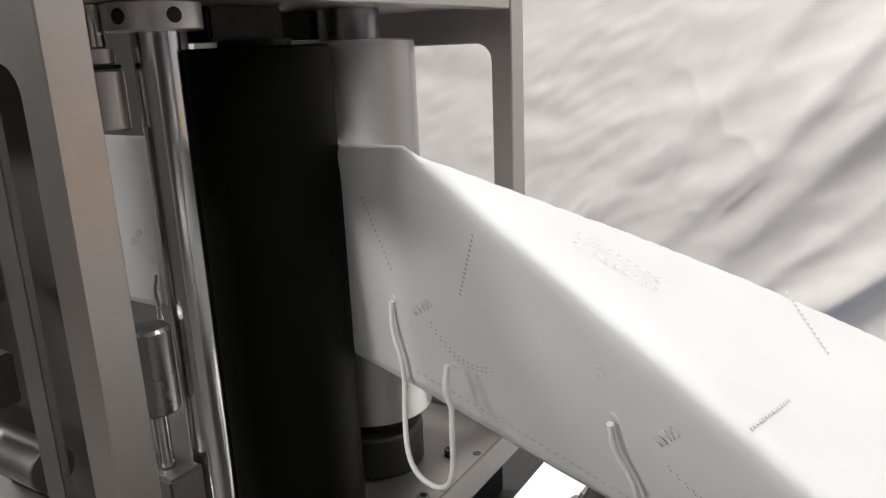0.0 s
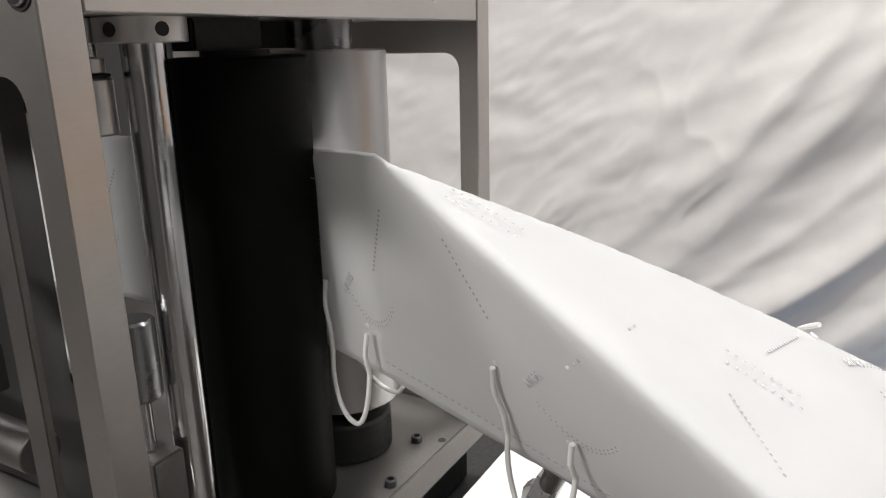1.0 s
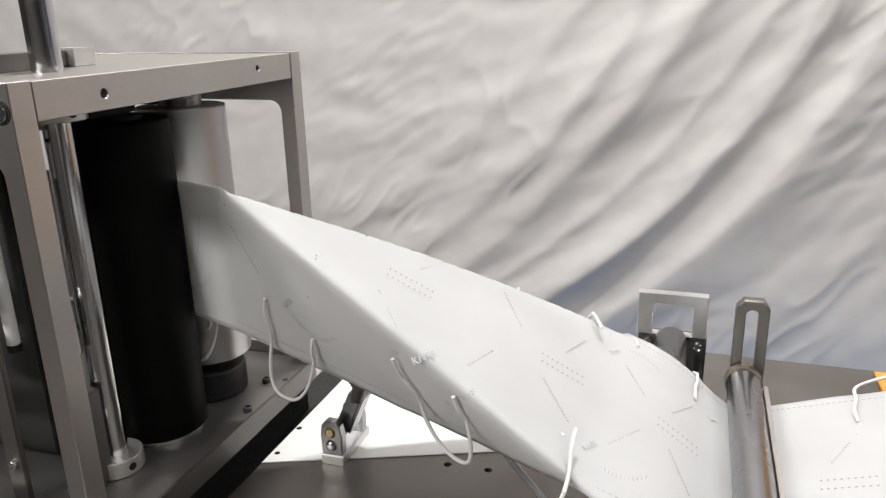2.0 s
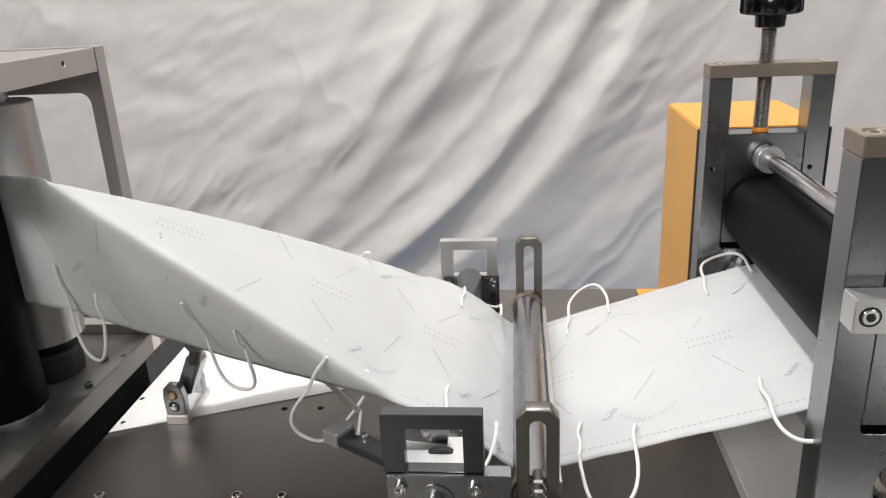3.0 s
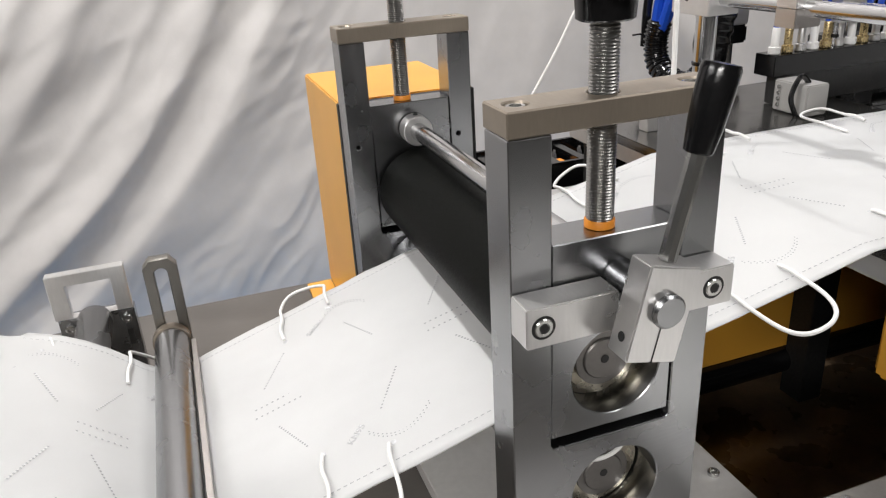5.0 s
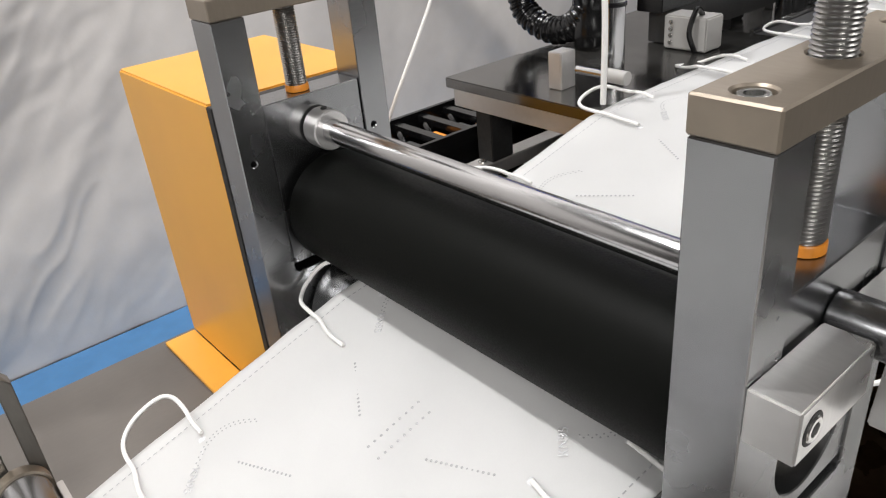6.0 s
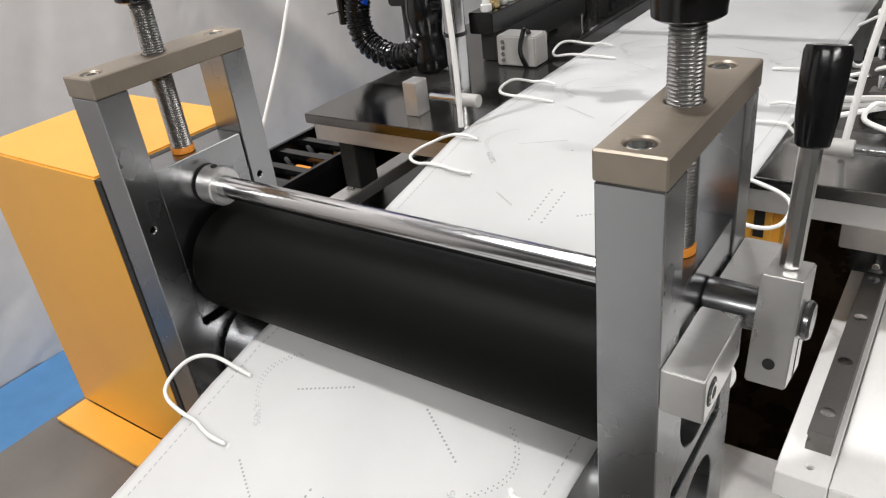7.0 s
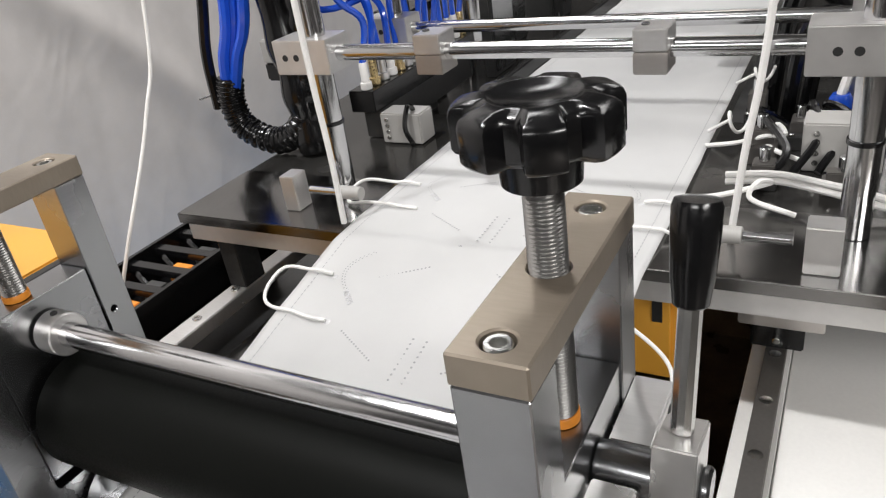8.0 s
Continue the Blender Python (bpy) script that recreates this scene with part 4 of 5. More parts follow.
def web_cargo():
    loops = {-1: [], 1: []}
    for side in loops:
        for seed in range(5):
            a, c, d, b = loop_meshes(seed, side > 0)
            loops[side].append((mesh_of("ear_loop", a, M_ELASTIC), mesh_of("strand", c, M_ELASTIC), mesh_of("weld_spot", d, M_WORDS), mesh_of("loop_bow", b, M_ELASTIC)))
    for k in ORDERS:
        q0 = LEAD - PITCH * k
        CARRIED.append((carried("nose_weld", NOSE), q0 + 0.020, 0.0, 0.0, 0.0004, None))
        for side in (-1, 1):
            rnd = random.Random(k * 2 + side)
            st, s2, spot, bow = loops[side][(k * 3 + side) % 5]
            lp = carried("ear_loop", st, "soft white elastic ear loop welded to the web")
            for nm, me, at in (("strand", s2, (0, 0, 0)),):
                bit = new(nm, me)
                bit.parent = lp
                bit.matrix_parent_inverse = Matrix.Identity(4)
                bit.location = at
            bw = new("loop_bow", bow)
            bw.parent = lp
            bw.matrix_parent_inverse = Matrix.Identity(4)
            CARRIED.append((lp, q0, side * 0.082, 0.0 if side > 0 else 180.0, 0.0012, (bw, side, rnd.uniform(-16, 16))))
            CARRIED.append((carried("weld_spot", spot), q0, side * 0.081, 0.0, 0.0006, None))
            CARRIED.append((carried("weld_spot", spot), q0 - 0.0455, side * 0.102, 0.0, 0.0006, None))
            CARRIED.append((carried("weld_line", LINE), q0 + 0.016, side * 0.046, -side * 28.0, 0.0004, None))
            CARRIED.append((carried("weld_line", LINE), q0 - 0.060, side * 0.046, side * 28.0, 0.0004, None))
            CARRIED.append((carried("cheek_weld", ARC), q0 - 0.055, side * 0.098, 0.0 if side < 0 else 180.0, 0.0004, None))
            CARRIED.append((carried("lettering", WORDS), q0 - 0.026, side * 0.078, 45.0 if side < 0 else -135.0, 0.0007, None))
    # the fine seam that runs along both edges
    for side in (-1, 1):
        b = bmesh.new()
        s = 0.3
        while s < S_APEX:
            m = web_frame(s, side * 0.119, 0.0006)
            vs = [b.verts.new(m @ Vector(c)) for c in ((-0.0013, -0.0004, 0), (0.0013, -0.0004, 0), (0.0013, 0.0004, 0), (-0.0013, 0.0004, 0), (0, 0, 0.0003))]
            for i in range(4):
                b.faces.new((vs[i], vs[(i + 1) % 4], vs[4]))
            s += 0.0046
        part("edge_seam", b, M_SEAM, WEB)


web_cargo()


# ---------- the ear-loop station beyond the nip ----------
M_OILDECK = material("oily_dark_deck", (0.06, 0.058, 0.055), 0.18, 0.6, 0.1, (30, 30, 30), 0.3, wear=1, rough_var=0.1)


def cross_plate():
    t = thing("cross_plate", (0.34, 0.19, 0.25), "two-layer steel cross plate carrying the web and its posts", "plate")
    t.matrix_basis = Matrix.Identity(4)
    part("upper_plate", box(0.296, 0.405, -0.42, 0.495, 0.2530, 0.2635, 0.0008), M_DECK, t)
    part("rear_deck", box(0.4055, 0.60, -0.42, 0.495, 0.2400, 0.2625, 0.0008), M_OILDECK, t)
    part("lower_plate", box(0.300, 0.405, -0.40, 0.488, 0.2340, 0.2527, 0.0008), M_ALU, t)
    for y in (-0.30, 0.43):
        part("support", box(0.65, 0.69, y - 0.02, y + 0.02, -0.2095, 0.2398, 0.001), M_BLACKM, t, "black upright support")


def clamp_block(name, x, y, z, sx, sy, sz, mat, label, category, screws=True, group=""):
    t = thing(name, (x, y, z), label, category, group)
    part("body", box(-sx / 2, sx / 2, -sy / 2, sy / 2, 0, sz), mat, t)
    if screws:
        for d in (-0.18, 0.18):
            part("grub_screw", rod((-sx / 2 - 0.0004, d * sy, sz * 0.55), (-sx / 2 + 0.001, d * sy, sz * 0.55), 0.0026, 12, 0.0001), M_BLACKM, t)
    return t


def portal(x, zs, ya, yb, label, tall=0.30):
    """Two chrome posts and a cross shaft with its clamps."""
    t = thing("shaft_portal", (x, (ya + yb) / 2, 0.2637), label, "shaft stand")
    t.matrix_basis = Matrix.Identity(4)
    for y in (ya, yb):
        part("post", rod((x, y, 0.2637), (x, y, 0.2637 + tall), 0.0105, 26), M_CHROME, t)
        part("post_clamp", box(x - 0.018, x + 0.018, y - 0.024, y + 0.034, zs - 0.015, zs + 0.015), M_ALU, t) if y > 0.1 else part("post_clamp", box(x - 0.018, x + 0.018, y - 0.05, y + 0.040, zs - 0.016, zs + 0.016), M_ALU, t)
        part("clamp_screw", rod((x - 0.0184, y + 0.010, zs), (x - 0.0175, y + 0.010, zs), 0.003, 12, 0.0001), M_BLACKM, t)
        part("clamp_screw", rod((x - 0.0184, y + 0.022, zs), (x - 0.0175, y + 0.022, zs), 0.003, 12, 0.0001), M_BLACKM, t)
        part("cable_tie", revolve([(0.0108, 0.332), (0.0116, 0.3325), (0.0116, 0.3355), (0.0108, 0.336)], Matrix.Translation((x, y, 0)), 20), M_BLACK, t)
    part("cross_shaft", rod((x, ya, zs), (x, yb, zs), 0.0068, 24), M_CHROME, t)
    return t


def sliding_clamp(x, y, z, sz):
    t = thing("shaft_clamp", (x, y, z), "split aluminium clamp block sliding on the cross shaft", "clamp", "shaft clamps")
    part("upper_half", box(-0.014, 0.014, -0.012, 0.012, 0.0002, 0.016), M_ALU, t)
    part("lower_half", box(-0.014, 0.014, -0.012, 0.012, -sz, -0.0004), M_PLATE, t)
    part("clamp_screw", socket_head((0, 0.006, 0.016), (0, 0, 1), 0.003, 0.0015), M_DARK, t)


def hose_loop():
    """Ribbed black cable hose hanging in a bow, with blue air lines coming out of it."""
    t = thing("cable_hose", (0.46, 0.5, 0.3), "glossy black ribbed cable hose with blue air lines in it", "hose")
    t.matrix_basis = Matrix.Identity(4)
    path = spline([(0.452, 0.532, 0.352), (0.450, 0.536, 0.325), (0.45, 0.525, 0.295), (0.455, 0.485, 0.279), (0.462, 0.452, 0.30), (0.470, 0.438, 0.36), (0.475, 0.430, 0.47), (0.48, 0.42, 0.62)], 150)
    rad = [0.0145 + (0.0012 if (i // 2) % 2 else -0.0006) for i in range(len(path))]
    part("ribbed_hose", tube(path, rad, 14), M_BLACK, t)
    for dy, dx in ((0.012, 0.004), (0.004, -0.008), (-0.004, 0.006), (-0.012, -0.004), (0.0, 0.0)):
        part("air_line", tube(spline([(0.452 + dx * 0.6, 0.532 + dy * 0.6, 0.342), (0.453 + dx, 0.522 + dy, 0.375), (0.457 + dx, 0.504 + dy * 1.4, 0.43), (0.47 + dx, 0.49 + dy * 1.5, 0.60)], 24), 0.0064, 8), M_HOSEB, t, "blue air line")
    part("black_sleeve", tube(spline([(0.462, 0.520, 0.62), (0.452, 0.536, 0.46), (0.447, 0.552, 0.38), (0.446, 0.555, 0.318)], 24), 0.006, 8), M_BLACK, t)
    part("cable_trunk", tube(spline([(0.466, 0.444, 0.266), (0.466, 0.450, 0.34), (0.468, 0.460, 0.43), (0.48, 0.480, 0.64)], 30), [0.019 + 0.002 * math.sin(i * 0.9) for i in range(31)], 12), M_BLACK, t, "thick black cable trunk")
    part("loose_tail", tube(spline([(0.46, 0.552, 0.335), (0.45, 0.565, 0.332), (0.44, 0.575, 0.330)], 8), 0.0012, 6), M_BLACK, t)


def valve_block():
    t = thing("valve_block", (0.55, 0.40, 0.3), "black valve manifold with a row of fittings and blue lines", "valve manifold")
    t.matrix_basis = Matrix.Identity(4)
    part("manifold", box(0.50, 0.76, 0.380, 0.412, 0.298, 0.322), M_BLACK, t)
    part("bracket", box(0.515, 0.75, 0.385, 0.407, 0.2637, 0.2975), M_DARK, t)
    rnd = random.Random(4)
    for i in range(14):
        x = 0.508 + 0.0185 * i
        part("fitting", revolve([(0.0055, 0.322), (0.0066, 0.323), (0.0066, 0.330), (0.0046, 0.331), (0.0046, 0.350), (0.0038, 0.352)], Matrix.Translation((x, 0.392, 0)), 12), (M_WHITEP, M_BRASS, M_ALU)[i % 3], t)
        top = (x + rnd.uniform(-0.03, 0.04), 0.40 + rnd.uniform(-0.03, 0.05), 0.47 + rnd.uniform(0, 0.1))
        part("air_line", tube(spline([(x, 0.392, 0.351), (x + 0.004, 0.392 + rnd.uniform(-0.01, 0.01), 0.395), (x + rnd.uniform(-0.02, 0.03), 0.40 + rnd.uniform(-0.02, 0.03), 0.43), top], 18), 0.0038, 7), M_HOSEB, t, "blue air line")


def overhead_lines():
    t = thing("air_line_bundle", (0.6, 0.4, 0.42), "drooping bundle of blue air lines above the station", "air lines")
    t.matrix_basis = Matrix.Identity(4)
    rnd = random.Random(9)
    for i in range(7):
        z = 0.405 + 0.012 * i
        part("air_line", tube(spline([(0.47, 0.47 - 0.01 * i, z + 0.06), (0.52, 0.44 + rnd.uniform(-0.02, 0.02), z + rnd.uniform(-0.01, 0.02)), (0.62, 0.40 + rnd.uniform(-0.03, 0.03), z + rnd.uniform(-0.01, 0.03)), (0.80, 0.42, z + 0.05)], 24), 0.0036, 7), M_HOSEB, t)
    return t


def sensor(x, y, z, sx, sy, sz, label):
    t = thing("sensor_box", (x, y, z), label, "sensor", "sensor boxes")
    part("case", box(-sx / 2, sx / 2, -sy / 2, sy / 2, 0, sz, 0.0015), M_GREYB, t)
    for i in range(4):
        part("terminal", rod((-sx / 2 - 0.002, sy * 0.32, sz * (0.2 + 0.2 * i)), (-sx / 2, sy * 0.32, sz * (0.2 + 0.2 * i)), 0.0025, 10, 0.0003), M_ZINC, t)
    part("cable", tube(spline([(0, -sy * 0.2, sz), (-sx * 0.5, -sy * 0.25, sz * 1.25), (-sx * 0.75, -sy * 0.2, sz * 0.6), (-sx * 0.6, -sy * 0.3, -0.0)], 20), 0.0028, 7), M_BLACK, t, "black cable")


def side_block(x, y, label, sy=0.016):
    """Upright block that holds the short cross pin beside the web."""
    t = thing("pin_holder", (x, y, 0.2637), label, "holder", "pin holders")
    part("block", box(-0.010, 0.010, -sy / 2, sy / 2, 0, 0.034), M_ALU, t)
    d = -1 if y > 0.2 else 1
    part("pin", rod((0, -0.018 * d * -1, 0.019), (0, d * 0.072, 0.019), 0.0038, 18), M_CHROME, t)
    part("sleeve", rod((0, d * 0.050, 0.019), (0, d * 0.074, 0.019), 0.0062, 18), M_GREYB, t)


def linear_rail():
    p = thing("rail_bed", (0.5, -0.2, 0.117), "white machine bed plate beside the rail", "bed plate")
    p.matrix_basis = Matrix.Identity(4)
    part("rail_strip", cut_plate([(0.150, -0.0560), (1.50, -0.0560), (1.50, -0.0245), (0.150, -0.0245)], [circle(0.163, -0.043, 0.0022, 10)], 0.110, 0.1310, "z", 0.0008), M_WHITEP, p)
    part("bed_sheet", box(0.150, 1.50, -0.50, -0.0566, 0.110, 0.1306, 0.0008), M_WHITEP, p)
    part("bed_frame", box(0.21, 1.48, -0.48, -0.03, FLOOR, 0.1095, 0.002), M_BLACKM, p)
    r = thing("linear_rail", (0.178, -0.0445, 0.131), "steel linear guide rail with counterbored screw holes", "rail")
    prof = [(-0.0078, 0.0), (-0.0078, 0.0055), (-0.0056, 0.0082), (-0.0056, 0.0100), (-0.0078, 0.0125), (-0.0078, 0.0160), (0.0078, 0.0160), (0.0078, 0.0125), (0.0056, 0.0100), (0.0056, 0.0082), (0.0078, 0.0055), (0.0078, 0.0)]
    b = bmesh.new()
    f = b.faces.new([b.verts.new((0, y, z)) for y, z in prof])
    g = bmesh.ops.extrude_face_region(b, geom=[f])
    bmesh.ops.translate(b, vec=(0.90, 0, 0), verts=[v for v in g["geom"] if isinstance(v, bmesh.types.BMVert)])
    part("rail_body", b, M_SHAFT, r)
    for i in range(14):
        x = 0.022 + 0.060 * i
        h = part("screw_hole", revolve([(0.0026, 0.0161), (0.0048, 0.0161), (0.0048, 0.0164), (0.0026, 0.0166)], Matrix.Translation((x, 0, 0)), 18), M_ZINC, r)
        part("hole_shade", rod((x, 0, 0.0159), (x, 0, 0.0162), 0.0030, 6, 0.00005), M_BLACKM, h)
    c = thing("rail_carriage", (0.405, -0.0445, 0.1475), "black carriage block running on the linear rail", "carriage")
    part("carriage_body", box(-0.018, 0.05, -0.020, 0.020, 0.0, 0.022, 0.0012), M_BLACK, c)
    part("grease_nipple", rod((-0.018, 0, 0.012), (-0.026, 0, 0.012), 0.003, 12), M_ZINC, c)
    part("carriage_plate", box(-0.022, 0.06, -0.034, 0.030, 0.0222, 0.052, 0.001), M_PLATE, c)


def underworks():
    t = thing("ear_loop_machine", (0.8, 0.3, -0.3), "yellow painted machine frame with a dark hollow under the web", "machine")
    t.matrix_basis = Matrix.Identity(4)
    part("side_panel", box(0.21, 1.6, 0.455, 0.470, -0.135, 0.090, 0.001), M_YELLOW, t)
    part("lower_rail", rod((0.21, 0.456, -0.156), (1.6, 0.456, -0.156), 0.0205, 28), M_BLACK, t, "black lower rail")
    part("pan", box(0.21, 1.6, -0.02, 0.60, FLOOR, -0.21, 0.002), M_OIL, t)
    part("back_sheet", box(0.21, 1.6, 0.50, 0.52, -0.2095, -0.10, 0.001), M_OIL, t)
    part("rear_deck", box(0.21, 0.62, 0.472, 0.72, 0.090, 0.104, 0.001), M_DARK, t)
    part("cross_wall", box(0.90, 0.915, -0.02, 0.452, -0.2095, 0.1995, 0.001), M_OIL, t)
    m = thing("drive_housing", (0.47, 0.07, -0.3), "yellow drive housing with a black slot under the cross plate", "drive housing")
    m.matrix_basis = Matrix.Identity(4)
    part("case", box(0.335, 0.405, 0.024, 0.064, 0.135, 0.2339, 0.006), M_YELLOW, m)
    part("slot", box(0.3335, 0.3348, 0.035, 0.043, 0.193, 0.228, 0.0003), M_BLACKM, m)


def cable_tray():
    t = thing("cable_tray", (0.32, 0.55, 0.2), "black slotted cable tray with small orange terminals", "cable tray")
    t.matrix_basis = Matrix.Identity(4)
    z = 0.198
    part("tray_floor", box(0.17, 0.46, 0.50, 0.600, z - 0.05, z - 0.040, 0.001), M_BLACK, t)
    for y in (0.500, 0.594):
        part("tray_wall", box(0.17, 0.46, y, y + 0.006, z - 0.0398, z, 0.0006), M_BLACK, t)
    for i in range(8):
        x = 0.178 + 0.038 * i
        part("rung", box(x, x + 0.012, 0.5062, 0.5938, z - 0.012, z - 0.004, 0.0006), M_BLACK, t)
        part("terminal", box(x + 0.015, x + 0.031, 0.528, 0.552, z - 0.0398, z - 0.012, 0.001), M_ORANGE if i % 2 else M_DARK, t, "orange terminal" if i % 2 else "")
        part("cable", tube(spline([(x + 0.02, 0.54, z - 0.02), (x + 0.03, 0.57, z - 0.008), (x + 0.05, 0.585, z - 0.02)], 10), 0.003, 6), M_BLACK, t)
    part("tray_leg", box(0.19, 0.21, 0.53, 0.57, FLOOR, z - 0.0502, 0.001), M_BLACKM, t)
    part("tray_leg", box(0.42, 0.44, 0.53, 0.57, FLOOR, z - 0.0502, 0.001), M_BLACKM, t)
    r = thing("slide_rail", (0.3, 0.43, 0.16), "bright steel slide rails lying beside the web", "slide rail")
    r.matrix_basis = Matrix.Identity(4)
    part("rail", box(0.165, 0.56, 0.440, 0.462, 0.165, 0.180, 0.001), M_ALU, r)
    part("rail", box(0.165, 0.56, 0.330, 0.418, 0.140, 0.150, 0.001), M_DECK, r, "bright slide plate")
    for i in range(3):
        part("cap_screw", socket_head((0.19 + 0.055 * i, 0.451, 0.180), (0, 0, 1), 0.0045, 0.002), M_ZINC, r)
    part("rail_foot", box(0.305, 0.335, 0.44, 0.462, 0.1803, 0.2338, 0.001), M_BLACKM, r)


def loose_cords():
    for x, y, lean in ((0.305, 0.300, 0.008), (0.352, -0.010, -0.030)):
        pts = spline([(x, y, 0.268), (x + 0.003, y + 0.2 * lean, 0.33), (x + 0.004, y + 0.6 * lean, 0.44), (x + 0.01, y + lean, 0.75)], 24)
        tagged(part("hanging_cord", tube(pts, 0.0026, 8), M_ELASTIC), "white elastic cord fed down from above beside the web", "cord", "elastic cords")
    pts = spline([(0.205, 0.530, 0.160), (0.236, 0.505, 0.25), (0.302, 0.50, 0.36), (0.340, 0.50, 0.46), (0.42, 0.51, 0.85)], 32)
    tagged(part("hanging_cord", tube(pts, 0.0018, 8), M_ELASTIC), "white elastic cord hanging before the curtain", "cord", "elastic cords")
    t = thing("cord_pile", (0.42, -0.03, 0.2637), "tangle of white elastic ends beside the web", "elastic ends")
    t.matrix_basis = Matrix.Identity(4)
    rnd = random.Random(3)
    for i in range(2):
        a = (0.395 + 0.11 * i, 0.035, 0.274)
        part("elastic_end", tube(spline([a, (a[0] + rnd.uniform(-0.01, 0.01), 0.01, 0.272 + rnd.uniform(0, 0.012)), (a[0] + rnd.uniform(-0.02, 0.03), -0.015, 0.280 + rnd.uniform(0, 0.008)), (a[0] + rnd.uniform(-0.01, 0.03), -0.030, 0.284), (a[0] + rnd.uniform(0.0, 0.02), -0.022, 0.290), (a[0] - 0.006, -0.018, 0.279), (a[0] - rnd.uniform(0.01, 0.03), -0.050, 0.270)], 40), 0.0021, 7), M_ELASTIC, t)


def near_clutter():
    """Small mechanisms and lines packed between the web and the near post."""
    rnd = random.Random(21)
    for x, y, w, d, h, mat in ((0.455, -0.020, 0.030, 0.022, 0.020, M_DARK), (0.505, -0.012, 0.024, 0.026, 0.030, M_SHAFT), (0.550, -0.040, 0.040, 0.020, 0.024, M_DARK), (0.448, -0.078, 0.022, 0.030, 0.018, M_SHAFT), (0.575, 0.000, 0.030, 0.020, 0.040, M_BLACK), (0.575, -0.095, 0.034, 0.030, 0.050, M_DARK)):
        t = thing("guide_mechanism", (x, y, 0.2627), "small oily steel guide mechanism beside the web", "mechanism", "guide mechanisms")
        part("base", box(-w / 2, w / 2, -d / 2, d / 2, 0, h * 0.55, 0.001), mat, t)
        part("cap", box(-w * 0.3, w * 0.3, -d * 0.4, d * 0.4, h * 0.55 + 0.0002, h, 0.001), M_SHAFT, t)
        part("spindle", rod((0, 0, h), (0, 0, h + 0.012), 0.0045, 14), M_CHROME, t)
        part("cap_screw", socket_head((-w * 0.42, d * 0.3, h * 0.55), (0, 0, 1), 0.0028, 0.002), M_ZINC, t)
    for i in range(4):
        y = -0.015 - 0.022 * i
        pts = spline([(0.43 + 0.02 * i, y, 0.268), (0.47 + 0.02 * i, y - 0.02, 0.283 + rnd.uniform(0, 0.02)), (0.52 + 0.015 * i, y + rnd.uniform(-0.02, 0.02), 0.290 + rnd.uniform(0, 0.02)), (0.585, y - 0.01, 0.268)], 24)
        tagged(part("black_cable", tube(pts, 0.0035, 8), M_BLACK), "thin black cable bent over the oily deck", "cable", "deck cables")
    for z, y1 in ((0.286, -0.083), (0.280, -0.081)):
        pts = spline([(0.425, 0.005, z - 0.004), (0.420, -0.030, z + 0.001), (0.412, -0.060, z), (0.404, y1 - 0.02, z - 0.006), (0.400, y1 - 0.06, 0.2665)], 24)
        tagged(part("white_tube", tube(pts, 0.0028, 8), M_WHITEP), "milky white air tube bent round the chrome post", "air tube", "air tubes")
    # a blue push-in connector and dark hoses behind the near post
    t = thing("hose_connector", (0.62, -0.069, 0.2347), "blue push-in connector on a dark hose stub", "connector")
    part("stub", rod((0, 0, 0), (0, 0, 0.029), 0.010, 18), M_BLACK, t, "black hose stub")
    part("collar", revolve([(0.0085, 0), (0.0105, 0.002), (0.0105, 0.018), (0.0080, 0.022)], Matrix.Translation((0, 0, 0.03)), 20), M_HOSEB, t, "blue collar")
    part("tube", tube(spline([(0, 0, 0.051), (0.010, -0.01, 0.091), (0.05, -0.03, 0.131)], 12), 0.0045, 8), M_WHITEP, t, "milky tube")
    for k, (y0, y1, z) in enumerate(((-0.02, -0.10, 0.335), (-0.035, -0.125, 0.315), (0.0, -0.07, 0.352))):
        pts = spline([(0.66 + 0.03 * k, y0, 0.2365), (0.655 + 0.03 * k, y0 - 0.012, z), (0.66 + 0.02 * k, (y0 + y1) / 2, z + 0.018), (0.67 + 0.02 * k, y1, z - 0.02), (0.68 + 0.02 * k, y1 - 0.01, 0.2365)], 36)
        tagged(part("dark_hose", tube(pts, 0.0075, 10), M_BLACK), "dark hose arched over the far deck", "hose", "deck hoses")
    # curled ends of elastic along the web's edge
    for x, y, r in ((0.540, 0.020, 1.0), (0.690, 0.016, 0.75)):
        pts = [(x + 0.0105 * r * math.cos(a) + 0.0012 * a, y + 0.004 * math.sin(0.7 * a) - 0.002 * a, 0.2830 + 0.0095 * r * math.sin(a)) for a in [0.25 * i for i in range(32)]]
        tagged(part("loose_curl", tube([(x + 0.012, y + 0.020, 0.2705)] + pts, 0.0017, 7), M_ELASTIC), "curled white elastic end at the edge of the web", "elastic end", "elastic curls")
    t = thing("junction_box", (0.62, 0.60, 0.27), "small grey junction box with a black plug behind the hose", "junction box")
    part("case", box(-0.016, 0.016, -0.016, 0.016, 0.055, 0.085, 0.002), M_GREYB, t)
    part("plug", box(-0.014, 0.014, -0.018, 0.018, 0.030, 0.0548, 0.003), M_BLACK, t)
    part("stalk", rod((0, 0, -0.166), (0, 0, 0.0298), 0.004, 12), M_DARK, t)


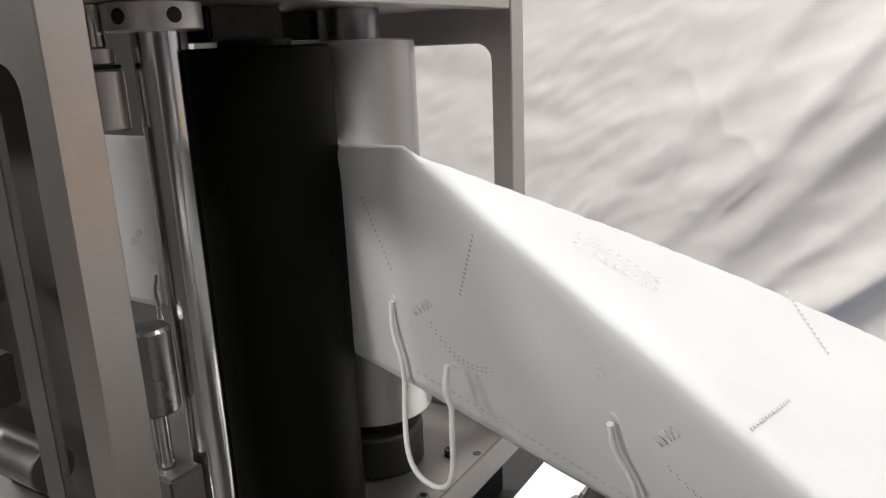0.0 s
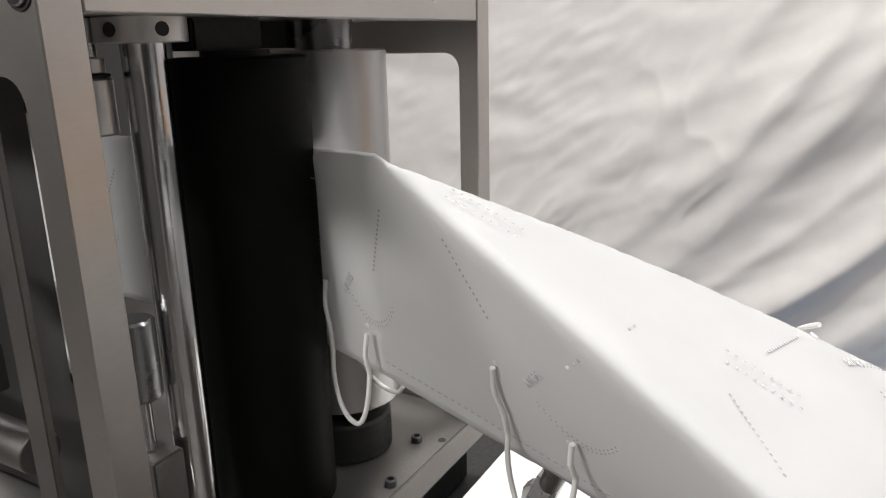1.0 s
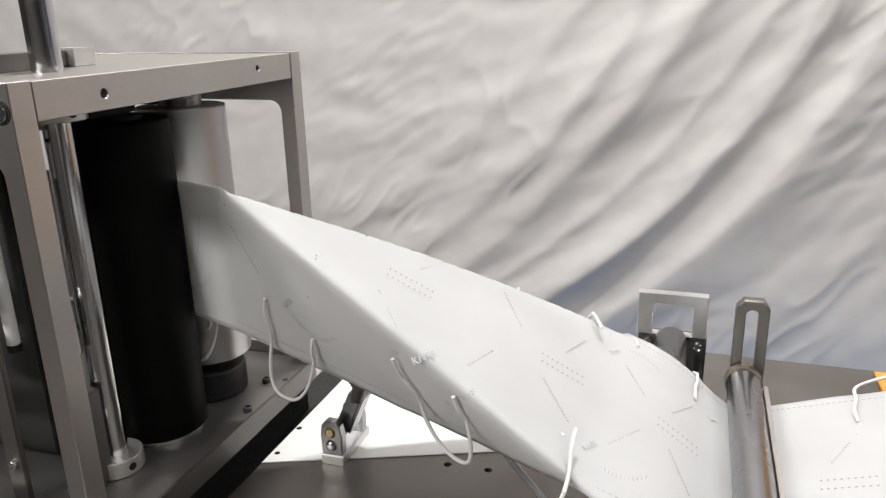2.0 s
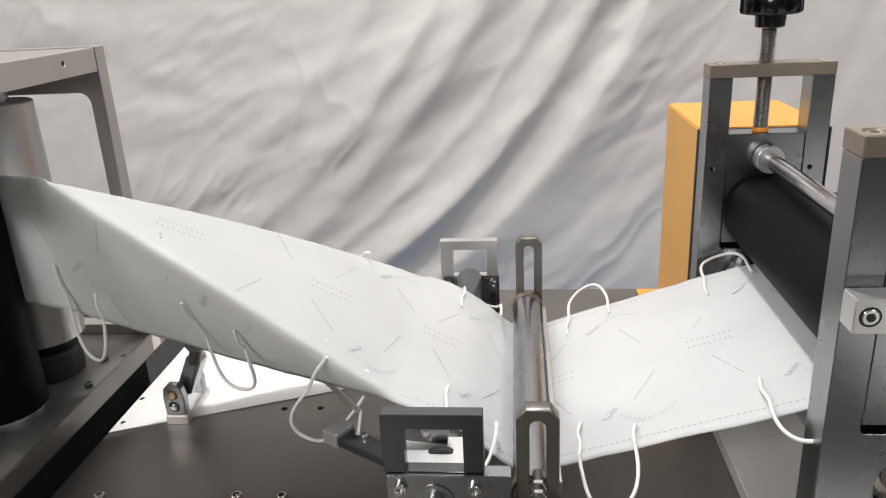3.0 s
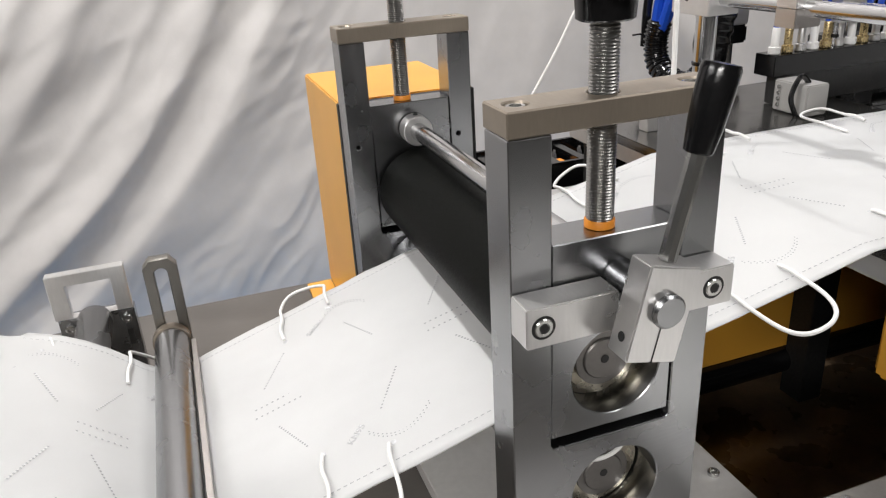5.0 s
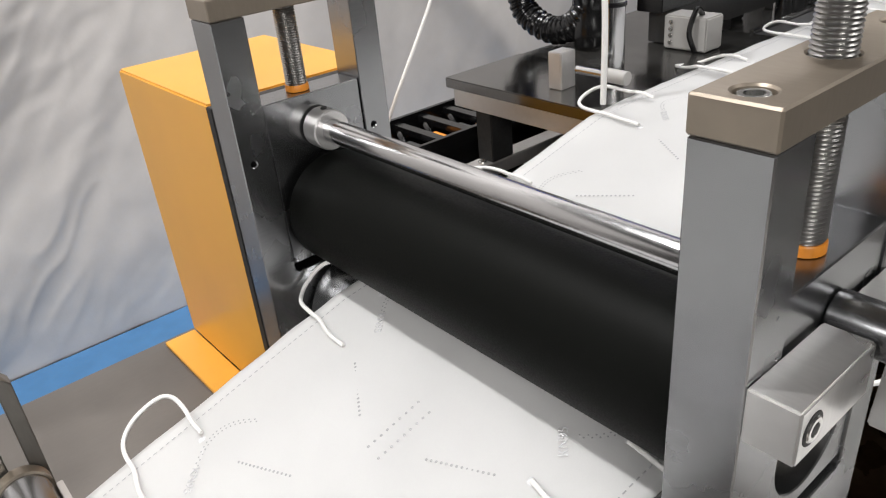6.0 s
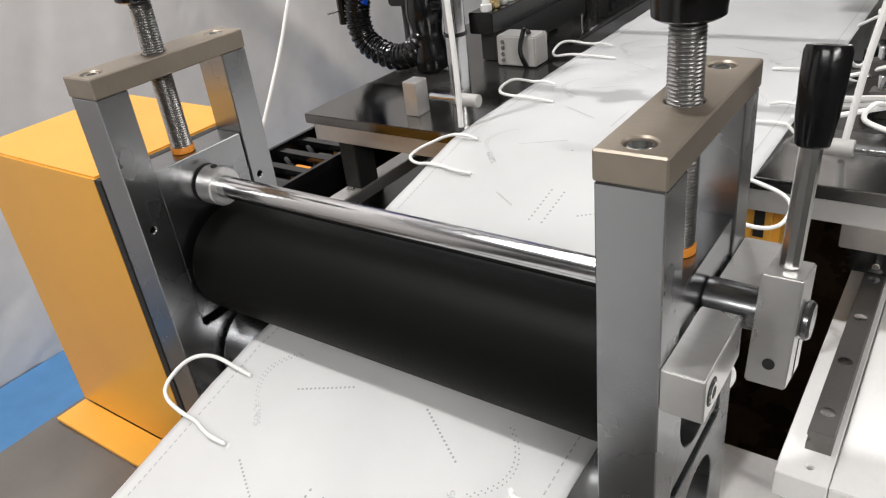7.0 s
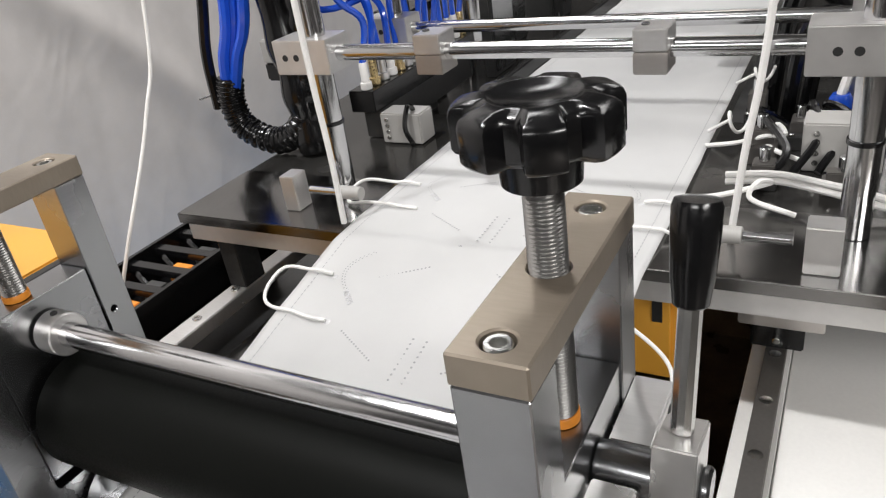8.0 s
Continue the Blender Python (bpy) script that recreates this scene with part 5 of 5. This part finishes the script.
def far_station():
    """Presses and rails further along the web."""
    t = thing("press_head", (0.80, 0.17, 0.34), "grey press head with a dark window over the web", "press head")
    t.matrix_basis = Matrix.Identity(4)
    part("head_plate", cut_plate([(0.02, 0.372), (0.10, 0.372), (0.10, 0.60), (0.02, 0.60)], [rounded(0.045, 0.075, 0.39, 0.42, 0.004)], 0.72, 0.745, "x", 0.0008), M_PLATE, t)
    part("head_body", box(0.7455, 0.90, 0.0, 0.12, 0.40, 0.58), M_DARK, t)
    for y in (-0.10, 0.40):
        part("column", rod((0.80, y, 0.20), (0.80, y, 0.70), 0.013, 22), M_CHROME, t)
    part("yoke", box(0.76, 0.86, -0.13, 0.43, 0.585, 0.63), M_PLATE, t)
    r = thing("track_rail", (0.9, 0.3, 0.26), "dark steel edge rails along the web", "rail")
    r.matrix_basis = Matrix.Identity(4)
    part("rail", box(0.6002, 1.60, 0.305, 0.330, 0.235, 0.262), M_DARK, r)
    part("bright_edge", box(0.6002, 1.60, 0.3305, 0.336, 0.235, 0.266), M_CHROME, r)
    part("rail", box(0.6002, 1.60, 0.005, 0.030, 0.235, 0.262), M_DARK, r)
    part("deck", box(0.6002, 1.60, -0.42, 0.60, 0.20, 0.2345), M_OILDECK, r)
    for i, (x, y, w, h, mat) in enumerate(((0.66, 0.44, 0.06, 0.09, M_DARK), (0.74, 0.47, 0.07, 0.13, M_BLACK), (0.88, 0.42, 0.08, 0.16, M_DARK), (1.02, 0.46, 0.10, 0.12, M_DARK), (0.66, -0.10, 0.05, 0.07, M_ALU), (0.78, -0.16, 0.07, 0.10, M_GREYB), (0.95, -0.12, 0.09, 0.14, M_BLACK), (1.15, -0.14, 0.1, 0.18, M_ALU), (1.2, 0.44, 0.1, 0.2, M_DARK))):
        u = thing("station_unit", (x, y, 0.2345), "small dark and grey mechanism box beside the web", "mechanism", "station units")
        part("case", box(-w / 2, w / 2, -0.03, 0.03, 0, h, 0.002), mat, u)
        part("cover", box(-w / 2 + 0.004, w / 2 - 0.004, -0.033, -0.0302, 0.008, h - 0.01, 0.0006), M_STEEL, u)
        part("spigot", rod((0, 0, h), (0, 0, h + 0.03), 0.008, 16), M_CHROME, u)


cross_plate()
portal(0.375, 0.398, -0.088, 0.345, "two chrome posts with a clamped chrome cross shaft over the web")
sliding_clamp(0.375, 0.226, 0.398, 0.016)
sliding_clamp(0.375, 0.050, 0.398, 0.016)
portal(0.60, 0.366, -0.11, 0.40, "rear chrome posts with a thin cross shaft", 0.22)
hose_loop()
valve_block()
overhead_lines()
sensor(0.515, 0.352, 0.2637, 0.030, 0.050, 0.034, "grey sensor box with screw terminals beside the web")
sensor(0.50, -0.075, 0.2637, 0.035, 0.060, 0.042, "plain grey sensor box near the chrome post")
side_block(0.335, 0.372, "small aluminium holder with a chrome pin")
side_block(0.322, -0.071, "milky plastic holder with a chrome pin", 0.022)
linear_rail()
underworks()
cable_tray()
loose_cords()
near_clutter()
far_station()


def motions():
    # rollers turn with the web
    steps = [i * 4 / 30 for i in range(61)]
    for ob, axis, rate in ((ROLLER_TOP, "y", SPEED / 0.0398), (ROLLER_LOW, "y", -SPEED / 0.0398), (ROLLER_GUIDE, "y", -SPEED / 0.0195), (ROLLER_BLACK, "z", SPEED / 0.0394), (ROLLER_SILVER, "z", -SPEED / 0.0394)):
        x, y, z = ob.location
        rows = []
        for t in steps:
            a = math.degrees(rate * t)
            rows.append((t, pose(x, y, z, 0, a if axis == "y" else 0, a if axis == "z" else 0)))
        walk(ob, rows)
    # loops, welds and letters travel with the web
    beats = [i * 0.2 for i in range(41)]
    for ob, q, v, turn, lift, bow in CARRIED:
        rows, swing = [], []
        for t in beats:
            s = travel(q + SPEED * t)
            m = loop_frame(s, v, lift) if bow else web_frame(s, v, lift, 0.004 if "line" not in ob.name and "nose" not in ob.name else 0.018)
            rows.append((t, m @ pose(0, 0, 0, 0, 0, turn)))
            if bow:
                part_ob, side, odd = bow
                local = m @ pose(0, 0, 0, 0, 0, turn)
                down = (local.to_3x3().inverted() @ Vector((0, 0, -1)))
                hang = math.degrees(math.atan2(down.z, down.y))
                upright = max(0.0, min(1.0, (s - S_FOLD - 0.02) / 0.12))
                droop = max(0.0, min(1.0, (s - S_FOLD + 0.14) / 0.20))
                want = (-26 + 1.4 * odd) if side < 0 else -8 - 72 * droop + odd
                free = want * (1 - upright) + max(-30, min(14, hang)) * upright
                swing.append((t, Matrix.Translation((0, 0.046, 0.0022)) @ pose(0, 0, 0, free, 0, 0)))
        walk(ob, rows)
        if bow:
            walk(part_ob, swing)


motions()
